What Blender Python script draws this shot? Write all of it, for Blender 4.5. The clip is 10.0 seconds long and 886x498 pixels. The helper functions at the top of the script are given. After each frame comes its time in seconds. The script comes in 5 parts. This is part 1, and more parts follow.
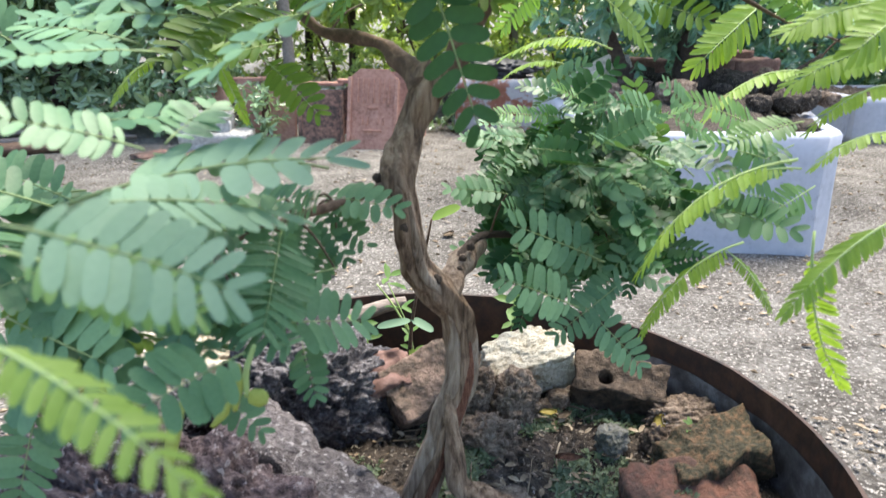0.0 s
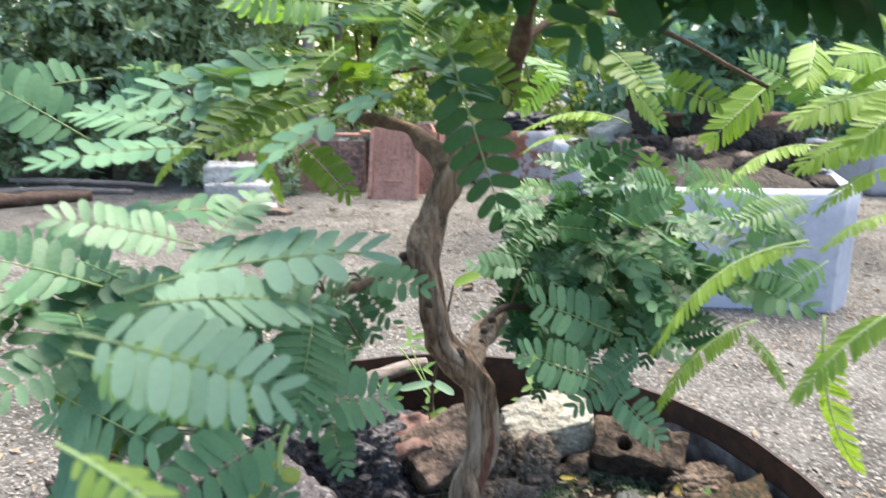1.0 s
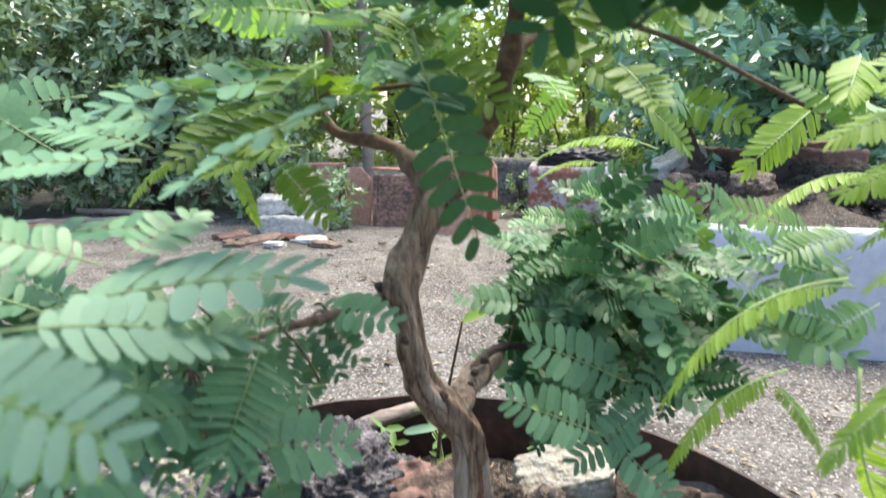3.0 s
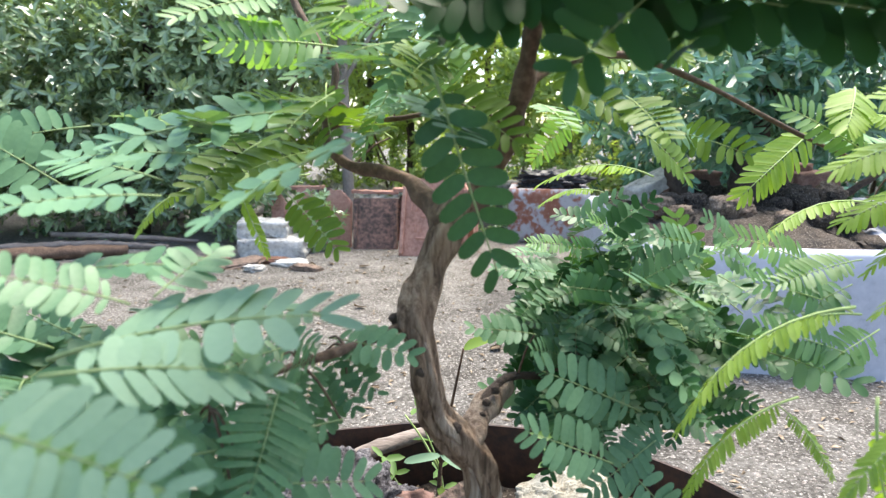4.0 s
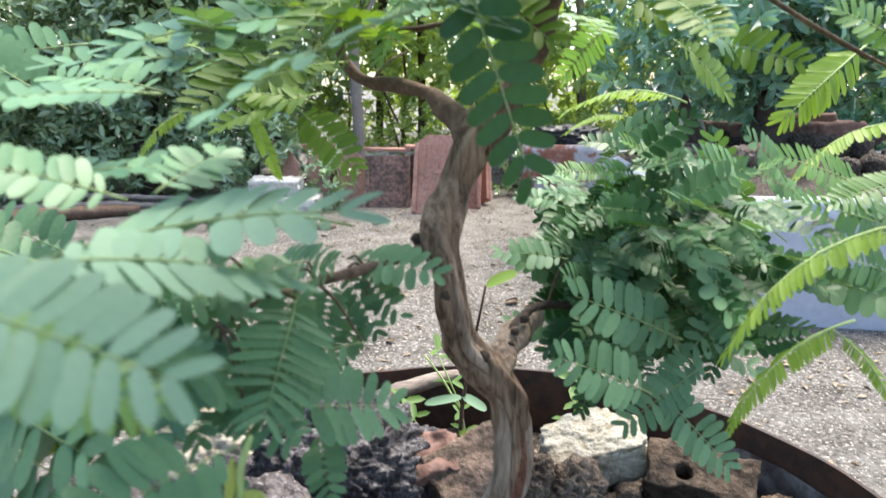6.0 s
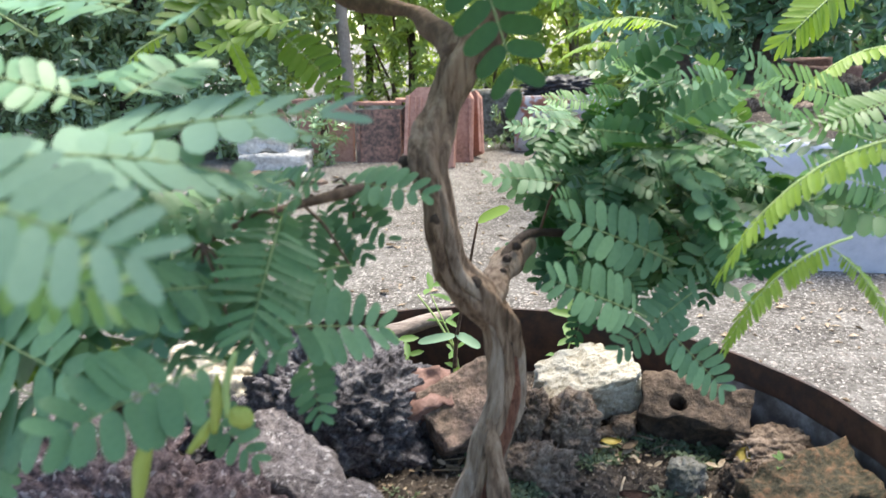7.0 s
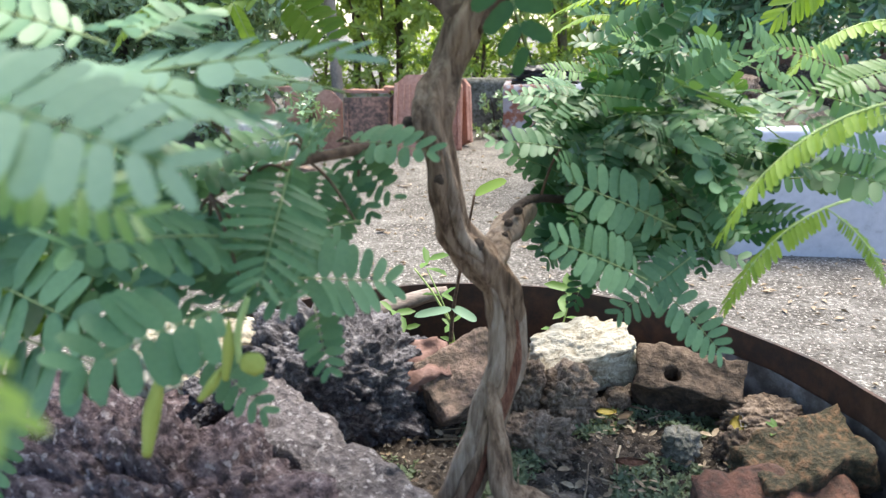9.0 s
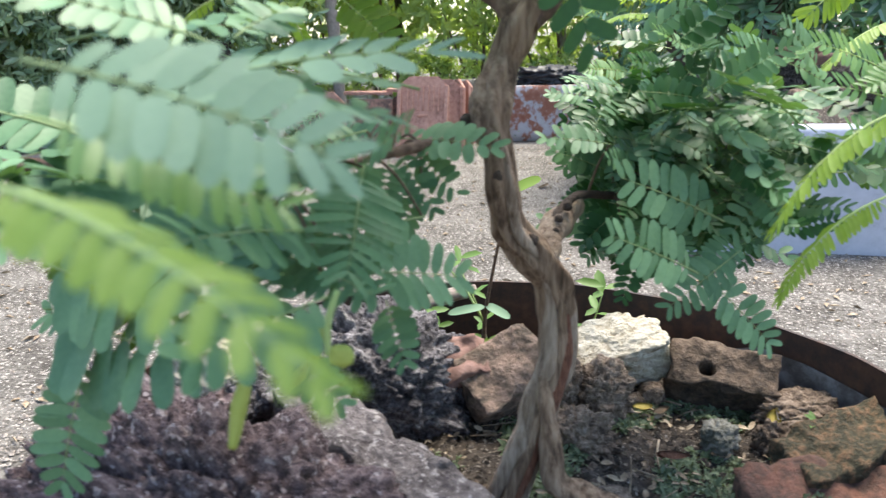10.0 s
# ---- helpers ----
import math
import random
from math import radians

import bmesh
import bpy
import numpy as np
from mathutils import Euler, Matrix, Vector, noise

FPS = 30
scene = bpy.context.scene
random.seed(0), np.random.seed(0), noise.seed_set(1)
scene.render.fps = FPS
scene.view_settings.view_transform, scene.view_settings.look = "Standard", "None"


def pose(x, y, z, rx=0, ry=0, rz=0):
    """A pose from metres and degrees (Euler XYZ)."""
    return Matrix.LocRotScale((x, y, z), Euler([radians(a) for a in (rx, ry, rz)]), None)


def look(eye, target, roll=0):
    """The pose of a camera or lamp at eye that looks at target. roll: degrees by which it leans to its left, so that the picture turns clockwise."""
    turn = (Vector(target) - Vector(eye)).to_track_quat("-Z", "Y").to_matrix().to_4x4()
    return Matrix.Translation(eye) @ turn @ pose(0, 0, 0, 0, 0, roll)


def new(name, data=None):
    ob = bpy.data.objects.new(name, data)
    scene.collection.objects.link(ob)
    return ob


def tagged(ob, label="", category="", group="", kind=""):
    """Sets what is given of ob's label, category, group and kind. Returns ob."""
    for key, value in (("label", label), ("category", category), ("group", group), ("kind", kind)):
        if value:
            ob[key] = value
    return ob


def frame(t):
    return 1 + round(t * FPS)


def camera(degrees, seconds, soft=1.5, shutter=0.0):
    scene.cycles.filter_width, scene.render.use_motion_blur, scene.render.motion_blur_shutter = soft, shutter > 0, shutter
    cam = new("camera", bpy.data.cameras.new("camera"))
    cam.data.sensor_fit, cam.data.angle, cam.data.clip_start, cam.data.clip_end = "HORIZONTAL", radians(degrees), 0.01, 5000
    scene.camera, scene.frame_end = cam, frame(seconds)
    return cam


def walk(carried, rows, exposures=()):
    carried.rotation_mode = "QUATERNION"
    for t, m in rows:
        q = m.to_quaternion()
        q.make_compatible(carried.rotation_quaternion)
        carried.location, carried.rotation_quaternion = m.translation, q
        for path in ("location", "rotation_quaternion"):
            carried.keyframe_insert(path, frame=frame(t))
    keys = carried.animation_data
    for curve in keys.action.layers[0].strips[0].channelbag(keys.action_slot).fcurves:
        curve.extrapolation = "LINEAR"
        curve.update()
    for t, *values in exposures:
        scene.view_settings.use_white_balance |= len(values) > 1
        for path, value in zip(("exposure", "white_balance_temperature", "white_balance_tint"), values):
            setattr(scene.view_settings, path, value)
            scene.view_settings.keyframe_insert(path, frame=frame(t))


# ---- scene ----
cam = camera(64.66, 10.0, soft=1.25, shutter=0.7)
cam.data.dof.use_dof, cam.data.dof.focus_distance, cam.data.dof.aperture_fstop = True, 0.85, 12.0
# seconds, eye x y z, yaw, pitch, roll
ROWS = [
    (0, -0.0000, 0.0000, 0.6000, -0.00, -18.54, 0.00),
    (0.5, 0.0003, -0.0050, 0.6121, -0.17, -16.89, 0.48),
    (1, -0.0032, -0.0148, 0.6274, 1.58, -14.89, 0.02),
    (1.5, 0.0314, 0.0031, 0.6142, 4.98, -12.85, 0.26),
    (2, 0.0632, 0.0211, 0.6001, 6.25, -13.84, -0.53),
    (2.5, 0.0617, 0.0295, 0.5999, 6.90, -13.72, -0.67),
    (3, 0.0453, 0.0346, 0.6112, 6.67, -11.87, -0.06),
    (3.2, 0.0411, 0.0356, 0.6177, 6.44, -11.21, -0.02),
    (4.3, 0.0136, 0.0321, 0.6175, 3.98, -10.14, 0.43),
    (4.5, 0.0082, 0.0351, 0.6143, 3.73, -10.24, 0.80),
    (5, 0.0004, 0.0428, 0.6055, 5.21, -10.65, 0.17),
    (6.3, 0.0175, 0.0640, 0.5784, 5.53, -14.19, -0.91),
    (6.5, 0.0206, 0.0665, 0.5748, 5.13, -14.92, -0.92),
    (7, 0.0129, 0.0635, 0.5626, 5.24, -16.57, -1.61),
    (7.5, 0.0048, 0.0606, 0.5563, 5.23, -17.21, -1.89),
    (8, 0.0042, 0.0591, 0.5452, 4.53, -17.65, -1.45),
    (8.5, 0.0062, 0.0587, 0.5440, 4.17, -17.60, -1.48),
    (9, 0.0032, 0.0561, 0.5465, 4.08, -17.25, -1.13),
    (9.5, -0.0076, 0.0521, 0.5441, 3.95, -17.25, -1.18),
    (10, -0.0313, 0.0478, 0.5454, 3.81, -17.11, -1.51),
]
walk(cam, [(t, pose(x, y, z, 90 + pitch, 0, yaw) @ pose(0, 0, 0, 0, 0, roll)) for t, x, y, z, yaw, pitch, roll in ROWS], [(0, 2.07, 6700, 8), (2, 2.09, 6700, 8), (6.5, 2.11, 6700, 8), (8, 2.17, 6700, 8), (9, 2.15, 6700, 8), (10, 2.09, 6700, 8)])

# ---- light ----
world = bpy.data.worlds.new("sky")
scene.world = world
world.use_nodes = True
wn = world.node_tree.nodes
wl = world.node_tree.links
sky = wn.new("ShaderNodeTexSky")
sky.sky_type, sky.sun_disc = "NISHITA", False
SUN_ELEVATION, SUN_ROTATION = radians(68), radians(38)
sky.sun_elevation, sky.sun_rotation = SUN_ELEVATION, SUN_ROTATION
wl.new(sky.outputs["Color"], wn["Background"].inputs["Color"])
wn["Background"].inputs["Strength"].default_value = 0.115
sun = new("sun", bpy.data.lights.new("sun", "SUN"))
sun.data.energy, sun.data.angle, sun.data.color = 2.5, radians(34), (1.0, 0.94, 0.84)
sun_way = Vector((math.sin(SUN_ROTATION) * math.cos(SUN_ELEVATION), math.cos(SUN_ROTATION) * math.cos(SUN_ELEVATION), math.sin(SUN_ELEVATION)))
sun.matrix_world = look(sun_way * 20, (0, 0, 0))


# ---- materials ----
def nodes_of(name):
    m = bpy.data.materials.new(name)
    m.use_nodes = True
    return m, m.node_tree.nodes, m.node_tree.links, m.node_tree.nodes["Principled BSDF"]


def ramp_of(n, stops):
    r = n.new("ShaderNodeValToRGB")
    while len(r.color_ramp.elements) < len(stops):
        r.color_ramp.elements.new(0.5)
    for e, (at, c) in zip(r.color_ramp.elements, stops):
        e.position, e.color = at, (*c, 1)
    return r


def surface(name, stops, scale=6.0, fine=90.0, rough=0.85, bump=0.4, depth=0.004, stretch=(1, 1, 1), speck=None, speck_scale=200.0, speck_at=0.62, gloss_var=0.1, metal=0.0):
    """A mottled solid: a broad noise picks the colour, a fine one breaks it and gives the relief."""
    m, n, l, p = nodes_of(name)
    tc, mp = n.new("ShaderNodeTexCoord"), n.new("ShaderNodeMapping")
    mp.inputs["Scale"].default_value = stretch
    l.new(tc.outputs["Object"], mp.inputs["Vector"])
    info, off = n.new("ShaderNodeObjectInfo"), n.new("ShaderNodeVectorMath")
    off.operation = "MULTIPLY_ADD"
    off.inputs[1].default_value, off.inputs[2].default_value = (7.3, 3.1, 5.7), (0, 0, 0)
    add = n.new("ShaderNodeVectorMath")
    l.new(info.outputs["Random"], off.inputs[0])
    l.new(mp.outputs["Vector"], add.inputs[0]), l.new(off.outputs["Vector"], add.inputs[1])
    broad, small = n.new("ShaderNodeTexNoise"), n.new("ShaderNodeTexNoise")
    for t, s, d in ((broad, scale, 4.0), (small, fine, 6.0)):
        l.new(add.outputs["Vector"], t.inputs["Vector"])
        t.inputs["Scale"].default_value, t.inputs["Detail"].default_value, t.inputs["Roughness"].default_value = s, d, 0.65
    mix = n.new("ShaderNodeMath")
    mix.operation = "MULTIPLY_ADD"
    mix.inputs[1].default_value, mix.inputs[2].default_value = 0.55, 0.0
    l.new(small.outputs["Fac"], mix.inputs[0])
    both = n.new("ShaderNodeMath")
    both.operation = "MULTIPLY_ADD"
    both.inputs[1].default_value = 0.45
    l.new(broad.outputs["Fac"], both.inputs[0]), l.new(mix.outputs[0], both.inputs[2])
    r = ramp_of(n, stops)
    l.new(both.outputs[0], r.inputs["Fac"])
    colour = r.outputs["Color"]
    if speck:
        sp = n.new("ShaderNodeTexNoise")
        sp.inputs["Scale"].default_value, sp.inputs["Detail"].default_value = speck_scale, 2.0
        l.new(add.outputs["Vector"], sp.inputs["Vector"])
        cut = ramp_of(n, [(speck_at, (0, 0, 0)), (speck_at + 0.06, (1, 1, 1))])
        l.new(sp.outputs["Fac"], cut.inputs["Fac"])
        mx = n.new("ShaderNodeMixRGB")
        mx.inputs["Color2"].default_value = (*speck, 1)
        l.new(cut.outputs["Color"], mx.inputs["Fac"]), l.new(colour, mx.inputs["Color1"])
        colour = mx.outputs["Color"]
    l.new(colour, p.inputs["Base Color"])
    b = n.new("ShaderNodeBump")
    b.inputs["Strength"].default_value, b.inputs["Distance"].default_value = bump, depth
    l.new(small.outputs["Fac"], b.inputs["Height"]), l.new(b.outputs["Normal"], p.inputs["Normal"])
    g = n.new("ShaderNodeMapRange")
    g.inputs["To Min"].default_value, g.inputs["To Max"].default_value = rough - gloss_var, min(1.0, rough + gloss_var)
    l.new(broad.outputs["Fac"], g.inputs["Value"]), l.new(g.outputs["Result"], p.inputs["Roughness"])
    p.inputs["Metallic"].default_value = metal
    return m


def foliage(name, dark, light, trans=0.4, rough=0.5, glow=1.0, scale=30.0, shine=0.32, vary=0.30):
    """Leaf: two greens by leaf and by a blotchy noise, part of the light going through."""
    m, n, l, p = nodes_of(name)
    geo, tc = n.new("ShaderNodeNewGeometry"), n.new("ShaderNodeTexCoord")
    t = n.new("ShaderNodeTexNoise")
    t.inputs["Scale"].default_value, t.inputs["Detail"].default_value = scale, 3.0
    l.new(tc.outputs["Object"], t.inputs["Vector"])
    info = n.new("ShaderNodeObjectInfo")
    a = n.new("ShaderNodeMath")
    a.operation = "MULTIPLY_ADD"
    a.inputs[1].default_value = vary
    l.new(geo.outputs["Random Per Island"], a.inputs[0])
    b = n.new("ShaderNodeMath")
    b.operation = "MULTIPLY_ADD"
    b.inputs[1].default_value, b.inputs[2].default_value = 0.3, 0.0
    l.new(t.outputs["Fac"], b.inputs[0])
    c = n.new("ShaderNodeMath")
    c.operation = "MULTIPLY_ADD"
    c.inputs[1].default_value = 0.3
    l.new(info.outputs["Random"], c.inputs[0])
    l.new(b.outputs[0], c.inputs[2]), l.new(c.outputs[0], a.inputs[2])
    r = ramp_of(n, [(0.1, dark), (0.85, light)])
    l.new(a.outputs[0], r.inputs["Fac"]), l.new(r.outputs["Color"], p.inputs["Base Color"])
    p.inputs["Roughness"].default_value, p.inputs["Specular IOR Level"].default_value = rough, shine
    tr = n.new("ShaderNodeBsdfTranslucent")
    tint = n.new("ShaderNodeMixRGB")
    tint.blend_type, tint.inputs["Fac"].default_value = "MULTIPLY", 1.0
    tint.inputs["Color2"].default_value = (1.5 * glow, 1.5 * glow, 0.45 * glow, 1)
    l.new(r.outputs["Color"], tint.inputs["Color1"]), l.new(tint.outputs["Color"], tr.inputs["Color"])
    mx = n.new("ShaderNodeMixShader")
    mx.inputs["Fac"].default_value = trans
    l.new(p.outputs[0], mx.inputs[1]), l.new(tr.outputs[0], mx.inputs[2])
    l.new(mx.outputs[0], n["Material Output"].inputs["Surface"])
    return m


LEAF = foliage("mature_leaf", (0.044, 0.116, 0.056), (0.188, 0.332, 0.174), 0.16, 0.46, shine=0.3, vary=0.36)
# paler copy of the mature leaf, the sky's sheen put into its colour
SHEEN_LEAF = foliage("leaf_with_painted_sheen", (0.130, 0.240, 0.150), (0.255, 0.385, 0.265), 0.24, 0.6, shine=0.36)
# deep green of the hanging leaf; crown and bush get shade painted in with it
DEEP_SHADE_LEAF = foliage("deep_green_shade_leaf", (0.017, 0.060, 0.020), (0.062, 0.165, 0.055), 0.14, 0.42, shine=0.3)
LIME = foliage("young_leaf", (0.17, 0.29, 0.05), (0.36, 0.49, 0.14), 0.45, 0.5)
LIME_LEAF = foliage("half_grown_leaf", (0.12, 0.25, 0.09), (0.22, 0.37, 0.14), 0.4, 0.45, shine=0.6)
OLIVE = foliage("olive_leaf", (0.09, 0.17, 0.03), (0.17, 0.27, 0.05), 0.4, 0.5)
RACHIS = surface("leaf_stalk", [(0.3, (0.16, 0.24, 0.09)), (0.7, (0.30, 0.38, 0.16))], 40, 200, 0.6, 0.2)
RACHIS_LIME = surface("young_stalk", [(0.3, (0.30, 0.42, 0.12)), (0.7, (0.42, 0.52, 0.22))], 40, 200, 0.6, 0.2)
BARK = surface("bark", [(0.36, (0.040, 0.024, 0.013)), (0.45, (0.165, 0.102, 0.066)), (0.54, (0.33, 0.225, 0.155)), (0.68, (0.50, 0.38, 0.28))], 22, 60, 0.85, 1.0, 0.006, (4.6, 4.6, 0.42))
BARK_GREY = surface("grey_weathered_bark", [(0.35, (0.085, 0.055, 0.035)), (0.45, (0.245, 0.172, 0.125)), (0.55, (0.40, 0.305, 0.235)), (0.70, (0.55, 0.45, 0.37))], 22, 60, 0.85, 1.0, 0.006, (4.6, 4.6, 0.45))
BARK_RED = surface("red_brown_bark", [(0.36, (0.040, 0.013, 0.009)), (0.46, (0.19, 0.068, 0.040)), (0.62, (0.38, 0.18, 0.115))], 30, 140, 0.8, 1.0, 0.005, (7.0, 7.0, 0.5))
TWIG = surface("twig_bark", [(0.34, (0.045, 0.025, 0.016)), (0.5, (0.11, 0.064, 0.042)), (0.68, (0.24, 0.155, 0.105))], 30, 200, 0.8, 0.5)
DARK_BARK = surface("dark_bark", [(0.3, (0.02, 0.014, 0.011)), (0.7, (0.10, 0.07, 0.055))], 14, 90, 0.9, 0.9, 0.01)
GREY_BARK = surface("grey_bark", [(0.3, (0.16, 0.13, 0.11)), (0.7, (0.36, 0.31, 0.27))], 14, 90, 0.9, 0.7, 0.01)
RUST = surface("rusted_steel", [(0.30, (0.009, 0.007, 0.008)), (0.44, (0.025, 0.013, 0.011)), (0.56, (0.060, 0.025, 0.015)), (0.72, (0.105, 0.050, 0.030))], 9, 70, 0.62, 0.3, 0.002, gloss_var=0.2)
LIMESCALE = surface("water_marked_steel", [(0.34, (0.034, 0.028, 0.028)), (0.47, (0.090, 0.082, 0.083)), (0.56, (0.175, 0.172, 0.182)), (0.7, (0.29, 0.29, 0.305))], 7, 60, 0.72, 0.4, 0.002)
SOIL = surface("potting_soil", [(0.35, (0.007, 0.005, 0.004)), (0.47, (0.038, 0.027, 0.020)), (0.57, (0.074, 0.055, 0.041)), (0.70, (0.145, 0.115, 0.090))], 18, 160, 0.95, 1.0, 0.008, speck=(0.26, 0.22, 0.18), speck_scale=260, speck_at=0.61)
SLAG = surface("slag_stone", [(0.36, (0.014, 0.012, 0.016)), (0.47, (0.070, 0.062, 0.072)), (0.56, (0.20, 0.185, 0.20)), (0.68, (0.42, 0.40, 0.41))], 40, 190, 0.85, 1.0, 0.008)
SLAB = surface("purple_grey_stone", [(0.36, (0.050, 0.038, 0.041)), (0.46, (0.13, 0.108, 0.110)), (0.55, (0.215, 0.185, 0.186)), (0.68, (0.33, 0.29, 0.29))], 30, 150, 0.9, 1.0, 0.012, speck=(0.42, 0.38, 0.38), speck_scale=190, speck_at=0.60)
DARK_SLAB = surface("dark_purple_stone", [(0.39, (0.028, 0.016, 0.019)), (0.47, (0.125, 0.082, 0.089)), (0.55, (0.265, 0.19, 0.196)), (0.66, (0.45, 0.36, 0.36))], 60, 130, 0.9, 1.0, 0.022, speck=(0.50, 0.42, 0.43), speck_scale=170, speck_at=0.60)
CORAL = surface("pale_limestone", [(0.32, (0.13, 0.095, 0.06)), (0.42, (0.36, 0.30, 0.215)), (0.52, (0.55, 0.49, 0.395)), (0.7, (0.70, 0.65, 0.56))], 32, 150, 0.9, 1.0, 0.006)
LUMP = surface("brown_lava_stone", [(0.36, (0.026, 0.016, 0.010)), (0.46, (0.125, 0.086, 0.062)), (0.56, (0.27, 0.200, 0.150)), (0.70, (0.47, 0.385, 0.31))], 30, 170, 0.95, 1.0, 0.006)
BRICK = surface("weathered_brick", [(0.36, (0.050, 0.036, 0.028)), (0.46, (0.145, 0.105, 0.080)), (0.56, (0.28, 0.188, 0.145)), (0.70, (0.42, 0.305, 0.245))], 24, 150, 0.92, 1.0, 0.006)
BROWN_BRICK = surface("brown_mossy_brick", [(0.36, (0.022, 0.016, 0.011)), (0.46, (0.070, 0.046, 0.031)), (0.56, (0.145, 0.100, 0.070)), (0.70, (0.25, 0.185, 0.135))], 12, 130, 0.92, 1.0, 0.006)
RED_BRICK = surface("red_brick", [(0.34, (0.075, 0.034, 0.022)), (0.5, (0.165, 0.078, 0.050)), (0.66, (0.235, 0.125, 0.085))], 20, 130, 0.92, 0.9, 0.004)
DULL_BRICK = surface("dull_red_brick", [(0.34, (0.026, 0.018, 0.014)), (0.48, (0.095, 0.052, 0.038)), (0.64, (0.205, 0.092, 0.062))], 20, 130, 0.92, 0.9, 0.005)
DULL_PINK = surface("pink_weathered_brick", [(0.30, (0.085, 0.050, 0.042)), (0.5, (0.205, 0.115, 0.096)), (0.7, (0.33, 0.21, 0.18))], 18, 90, 0.92, 0.7, 0.004)
MOSS_BRICK = surface("mossy_brick", [(0.38, (0.020, 0.018, 0.009)), (0.49, (0.062, 0.052, 0.028)), (0.57, (0.165, 0.098, 0.052)), (0.70, (0.32, 0.150, 0.072))], 5, 150, 0.92, 1.0, 0.006)
TILE = surface("clay_tile", [(0.32, (0.19, 0.095, 0.070)), (0.48, (0.40, 0.205, 0.155)), (0.66, (0.52, 0.30, 0.235))], 8, 60, 0.88, 0.5, 0.004)
OLD_TILE = surface("sooty_clay_tile", [(0.34, (0.040, 0.032, 0.030)), (0.46, (0.135, 0.086, 0.070)), (0.53, (0.25, 0.140, 0.108)), (0.66, (0.42, 0.225, 0.175))], 8, 60, 0.9, 0.5, 0.004)
PAINT = surface("lilac_white_paint", [(0.30, (0.21, 0.213, 0.245)), (0.45, (0.41, 0.42, 0.49)), (0.7, (0.51, 0.52, 0.59))], 3.0, 40, 0.8, 0.25, 0.003)
PEELED = surface("peeling_paint", [(0.36, (0.210, 0.075, 0.049)), (0.47, (0.270, 0.120, 0.083)), (0.52, (0.375, 0.375, 0.413)), (0.7, (0.465, 0.465, 0.510))], 5.0, 24, 0.85, 0.4, 0.004)
CONCRETE = surface("mossy_concrete", [(0.34, (0.030, 0.030, 0.020)), (0.46, (0.105, 0.100, 0.078)), (0.56, (0.22, 0.208, 0.178)), (0.7, (0.38, 0.36, 0.32))], 14, 60, 0.92, 0.8, 0.010)
WHITE_STONE = surface("white_stone", [(0.34, (0.13, 0.122, 0.11)), (0.46, (0.42, 0.40, 0.375)), (0.62, (0.66, 0.635, 0.60))], 12, 60, 0.9, 0.7, 0.008)
GROUND = surface("trodden_earth", [(0.34, (0.039, 0.033, 0.026)), (0.44, (0.083, 0.071, 0.060)), (0.53, (0.165, 0.149, 0.132)), (0.66, (0.288, 0.268, 0.244))], 8.0, 95, 0.95, 1.0, 0.016, speck=(0.47, 0.43, 0.39), speck_scale=150, speck_at=0.59)
PEBBLE = surface("gravel", [(0.36, (0.060, 0.048, 0.040)), (0.48, (0.28, 0.24, 0.21)), (0.58, (0.37, 0.33, 0.297)), (0.70, (0.50, 0.46, 0.42))], 170, 90, 0.9, 0.4, 0.003)
DRY = surface("dry_leaf", [(0.34, (0.10, 0.065, 0.038)), (0.5, (0.25, 0.18, 0.115)), (0.7, (0.44, 0.365, 0.27))], 60, 60, 0.75, 0.4, 0.003)
WOOD = surface("weathered_wood", [(0.30, (0.07, 0.05, 0.042)), (0.5, (0.22, 0.175, 0.15)), (0.7, (0.38, 0.32, 0.28))], 10, 110, 0.9, 0.7, 0.003, (0.35, 2, 2))
SHRUB = foliage("shrub_leaf", (0.024, 0.066, 0.034), (0.38, 0.51, 0.31), 0.20, 0.20, shine=0.8, vary=0.5)
BLUE_SHRUB = foliage("bluish_shrub_leaf", (0.018, 0.070, 0.050), (0.22, 0.40, 0.28), 0.22, 0.22, shine=0.8, vary=0.5)
# brighter, yellower leaf colour that paints in sunlight on the far growth
SUNNY = foliage("sunlit_leaf", (0.07, 0.14, 0.035), (0.48, 0.58, 0.24), 0.45, 0.45, vary=0.5)
WEED = foliage("weed_leaf", (0.07, 0.16, 0.04), (0.17, 0.28, 0.08), 0.35, 0.5)
BLACK = surface("black_plastic", [(0.3, (0.012, 0.012, 0.016)), (0.7, (0.03, 0.03, 0.04))], 6, 40, 0.5, 0.2)
PETAL = surface("fallen_pale_flake", [(0.3, (0.55, 0.47, 0.40)), (0.7, (0.78, 0.72, 0.66))], 30, 150, 0.9, 0.3)
YOUNG_POD = surface("fresh_pod", [(0.3, (0.30, 0.36, 0.06)), (0.7, (0.42, 0.46, 0.12))], 30, 150, 0.6, 0.3)
YELLOW = surface("yellowed_leaf", [(0.3, (0.42, 0.32, 0.05)), (0.7, (0.60, 0.50, 0.14))], 30, 150, 0.6, 0.3)
MOSS = foliage("creeping_weed", (0.048, 0.078, 0.045), (0.22, 0.27, 0.17), 0.25, 0.6)
# near-black that stands for the shade inside a groove of the trunk
GROOVE_SHADE = surface("groove_shade", [(0.3, (0.01, 0.008, 0.007)), (0.7, (0.03, 0.02, 0.018))], 20, 100, 0.95, 0.3)


# ---- mesh helpers ----
def finish(name, bm, material, parent=None, smooth=True):
    me = bpy.data.meshes.new(name)
    bm.to_mesh(me)
    bm.free()
    return mesh_object(name, me, material, parent, smooth)


